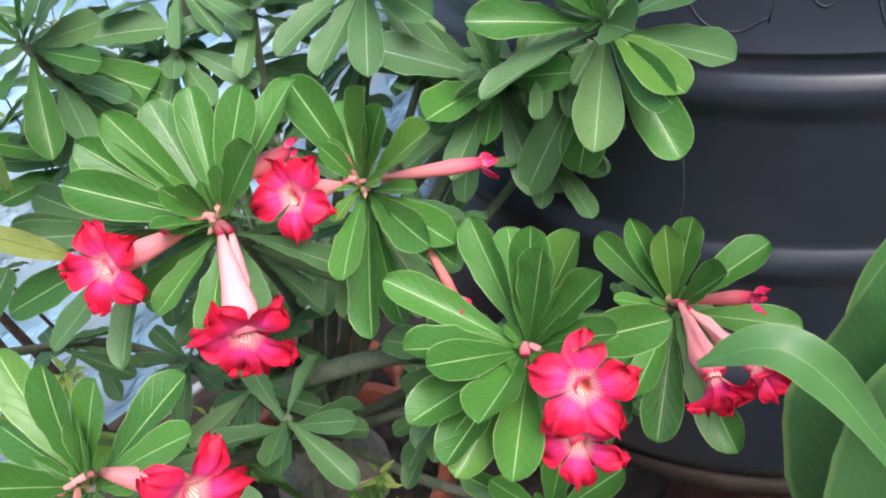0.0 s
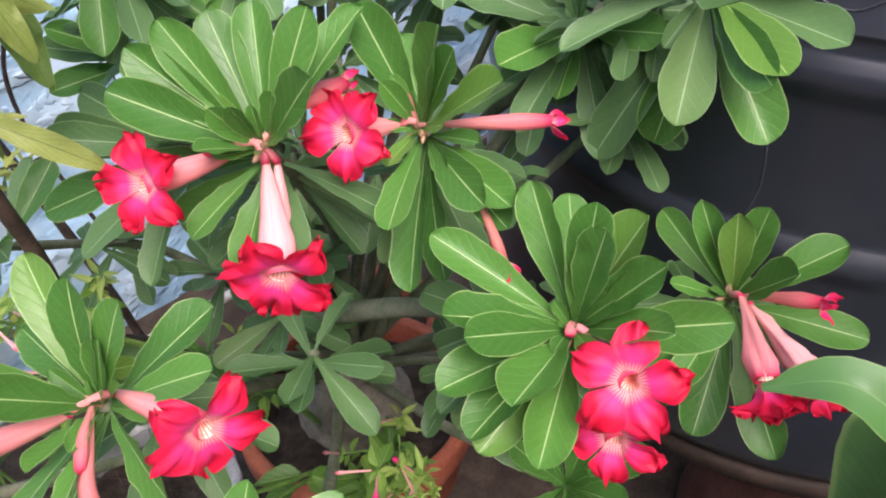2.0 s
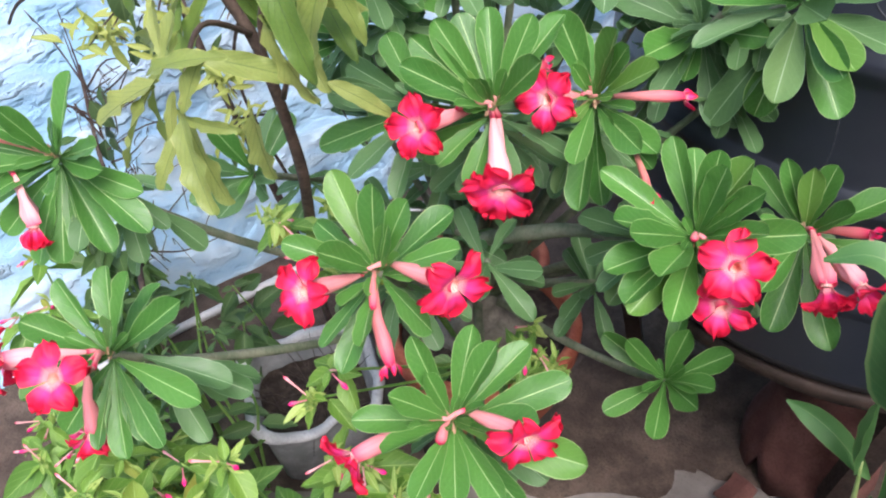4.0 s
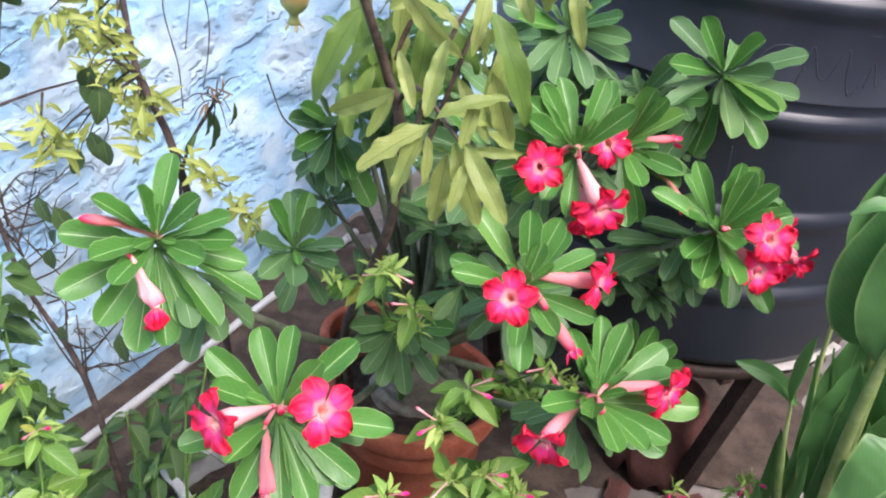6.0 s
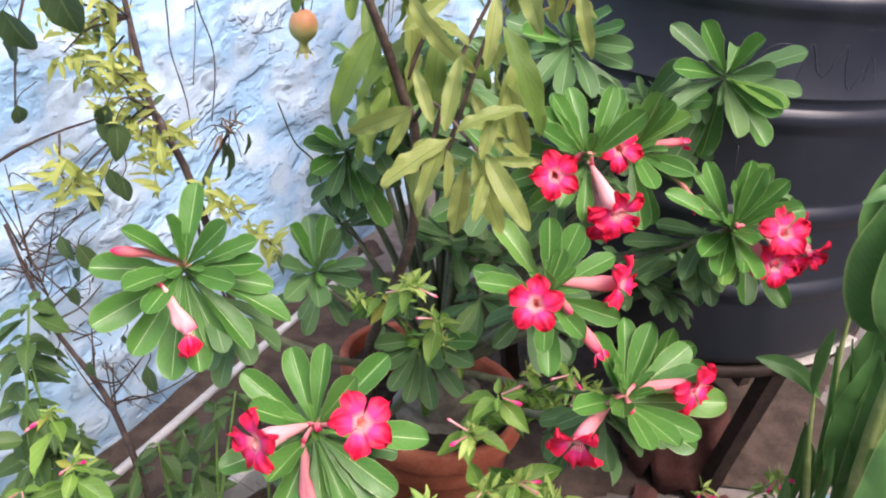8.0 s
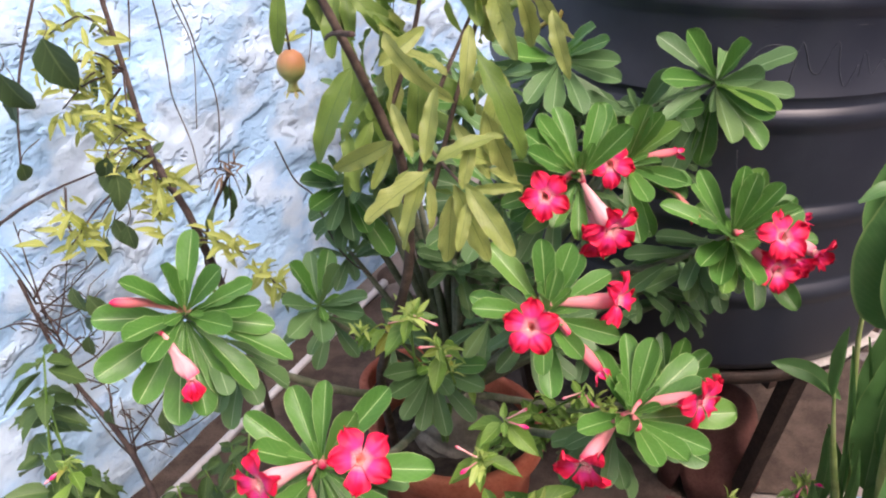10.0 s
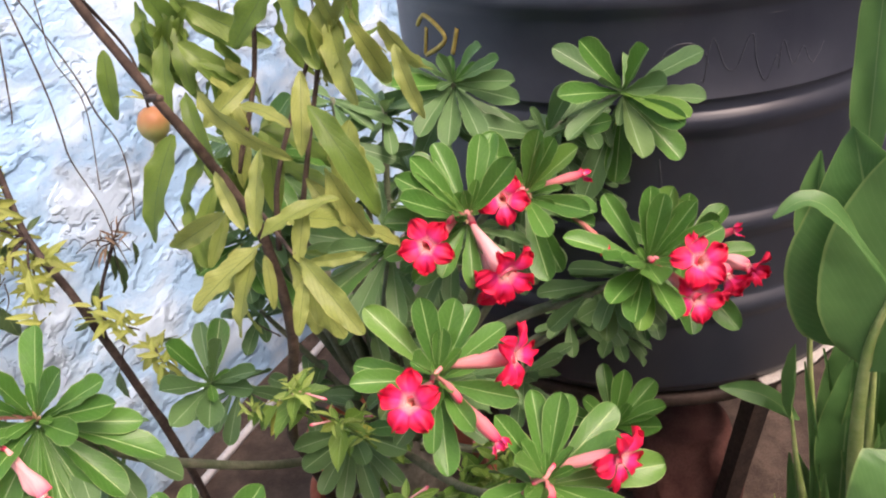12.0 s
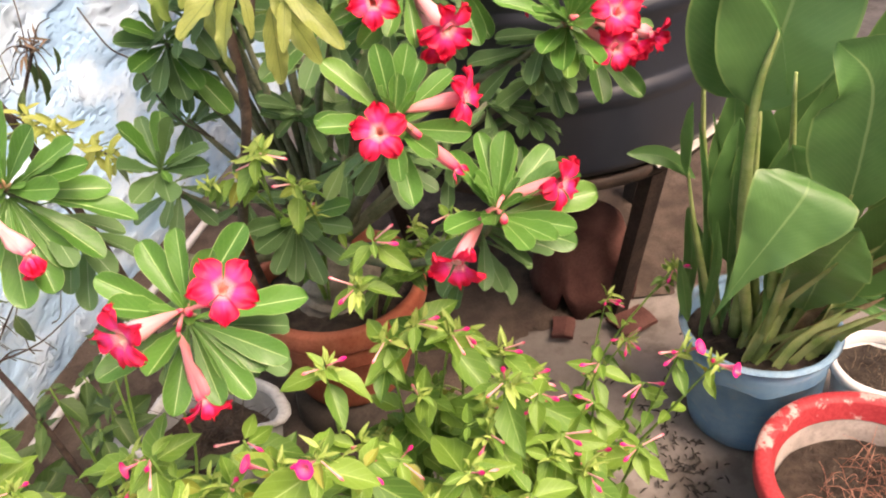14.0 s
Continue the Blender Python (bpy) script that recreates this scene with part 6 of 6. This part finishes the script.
    blade([(0.95, 1.10, 0.69), (0.92, 1.07, 0.82), (0.89, 1.04, 0.95), (0.85, 1.02, 1.06)], (-0.5, -0.8, 0.2), 0.085)
    blade([(0.93, 1.17, 0.50), (0.93, 1.08, 0.62), (0.95, 1.0, 0.72), (0.97, 0.96, 0.80)], (-0.5, -0.6, 0.4), 0.065)
    # flat leaf stalks that fan out of the bucket, some ending in a narrow blade, some dry
    def strap(points, width, mat):
        part("leaf_stalk", ribbon("leaf_stalk", [Vector(p) - o for p in points], (-0.25, -0.9, 0.35), width, 0.8, 0.001, 14, 4, peak=0.45, power=0.45, phase=g.random() * 6), M[mat], plant)

    for k in range(26):
        a = g.uniform(-1.3, 0.5)
        lean = g.uniform(0.05, 0.20)
        x, y = 0.765 + g.uniform(-0.09, 0.09), 1.275 + g.uniform(-0.09, 0.05)
        high = g.uniform(0.36, 0.56)
        line = [(x, y, 0.20), (x + lean * 0.35 * math.cos(a), y + lean * 0.35 * math.sin(a), 0.20 + 0.5 * (high - 0.2)), (x + lean * math.cos(a), y + lean * math.sin(a), high)]
        strap(line, g.uniform(0.007, 0.013), "drysheath" if k % 6 == 0 else "cannastem")
    for k in range(7):
        a = g.uniform(-1.3, 0.4)
        p = Vector((0.79 + 0.02 * k, 1.23, 0.27))
        q = p + Vector((math.cos(a) * 0.16, math.sin(a) * 0.16, g.uniform(0.04, 0.16)))
        blade([p, p.lerp(q, 0.5) + Vector((0, 0, 0.04)), q], (0, -0.4, 1), 0.016, 0.5, 0.001)


build_canna()


# ---- pipe, planter and bits on the floor ----
def pipe(points, r, label):
    top = thing("pvc_pipe", label, "pipe", at=(0, 0, 0))
    part("pipe_wall", tube("pipe_wall", points, [r, r], 16, 6), M["whitepvc"], top)
    end = Vector(points[-1])
    ahead = (end - Vector(points[-2])).normalized()
    part("pipe_joint", tube("pipe_joint", [end - ahead * 0.05, end, end + ahead * 0.01], [r * 1.25, r * 1.25], 16, 3), M["pipecap"], top)


pipe([(-0.865, 1.06, 0.018), (-0.717, 1.44, 0.018), (-0.580, 1.80, 0.018), (-0.318, 2.50, 0.018)], 0.0110, "grubby white plastic pipe lying along the wall")


def build_dry_grass():
    g = seeded(51)
    made = []
    for k in range(170):
        a, r = g.uniform(0, 6.28), 0.10 * g.random() ** 0.6
        p = Vector((0.845 + r * math.cos(a), 0.925 + r * math.sin(a), 0.118))
        q = p + Vector((g.uniform(-0.05, 0.05), g.uniform(-0.05, 0.05), g.uniform(0.0, 0.045)))
        made.append((tube("blade", [p, (p + q) / 2 + Vector((0, 0, 0.015)), q], [0.0008, 0.0007, 0.0004], 3, 3, caps=False), Matrix()))
    tagged(part("dry_grass", joined("dry_grass", made), M["dry"]), "dry reddish grass tuft in the red-rimmed pot", "grass", kind="stuff")
    made = []
    for k in range(60):
        a, r = g.uniform(0, 6.28), 0.06 * g.random() ** 0.6
        p = Vector((0.985 + r * math.cos(a), 1.195 + r * math.sin(a), 0.132))
        q = p + Vector((g.uniform(-0.02, 0.02), g.uniform(-0.02, 0.02), g.uniform(0.01, 0.03)))
        made.append((tube("blade", [p, q], [0.0007, 0.0004], 3, 2, caps=False), Matrix()))
    tagged(part("dry_grass", joined("dry_grass", made), M["deadleaf"]), "sparse dry stubble in the small white pot", "grass", kind="stuff")
    made = []
    for k in range(45):
        a, r = g.uniform(0, 6.28), g.uniform(0.0, 0.10)
        p = Vector((-0.285 + 0.8 * r * math.cos(a), 1.285 + 0.8 * r * math.sin(a), 0.135))
        q = p + Vector((g.uniform(-0.10, 0.10), g.uniform(-0.10, 0.06), g.uniform(0.02, 0.12)))
        made.append((tube("blade", [p, (p + q) / 2 + Vector((0, 0, 0.02)), q], [0.0012, 0.001, 0.0006], 3, 3, caps=False), Matrix()))
    tagged(part("dry_twigs", joined("dry_twigs", made), M["twig"]), "tangle of dry twigs in the cracked grey tub", "twigs", kind="stuff")


build_dry_grass()


def build_debris():
    g = seeded(61)
    made = []
    for k in range(280):
        x, y = 0.60 + g.gauss(0, 0.055), 1.17 + g.gauss(0, 0.10)
        if k % 3 == 0:
            x, y = g.uniform(-0.6, 1.0), g.uniform(0.9, 2.2)
        if math.hypot(x - 0.765, y - 1.264) < 0.13 or math.hypot(x - 0.815, y - 0.925) < 0.2:
            continue
        a = g.uniform(0, 6.28)
        d = Vector((math.cos(a), math.sin(a), 0)) * g.uniform(0.003, 0.010)
        p = Vector((x, y, 0.004))
        made.append((tube("bit", [p - d, p + Vector((0, 0, 0.003)), p + d], [0.0012, 0.0021, 0.0008], 4, 2), Matrix()))
    tagged(part("fallen_bits", joined("fallen_bits", made), M["debris"]), "dark dried fallen petals scattered on the concrete", "litter", kind="stuff")


build_debris()
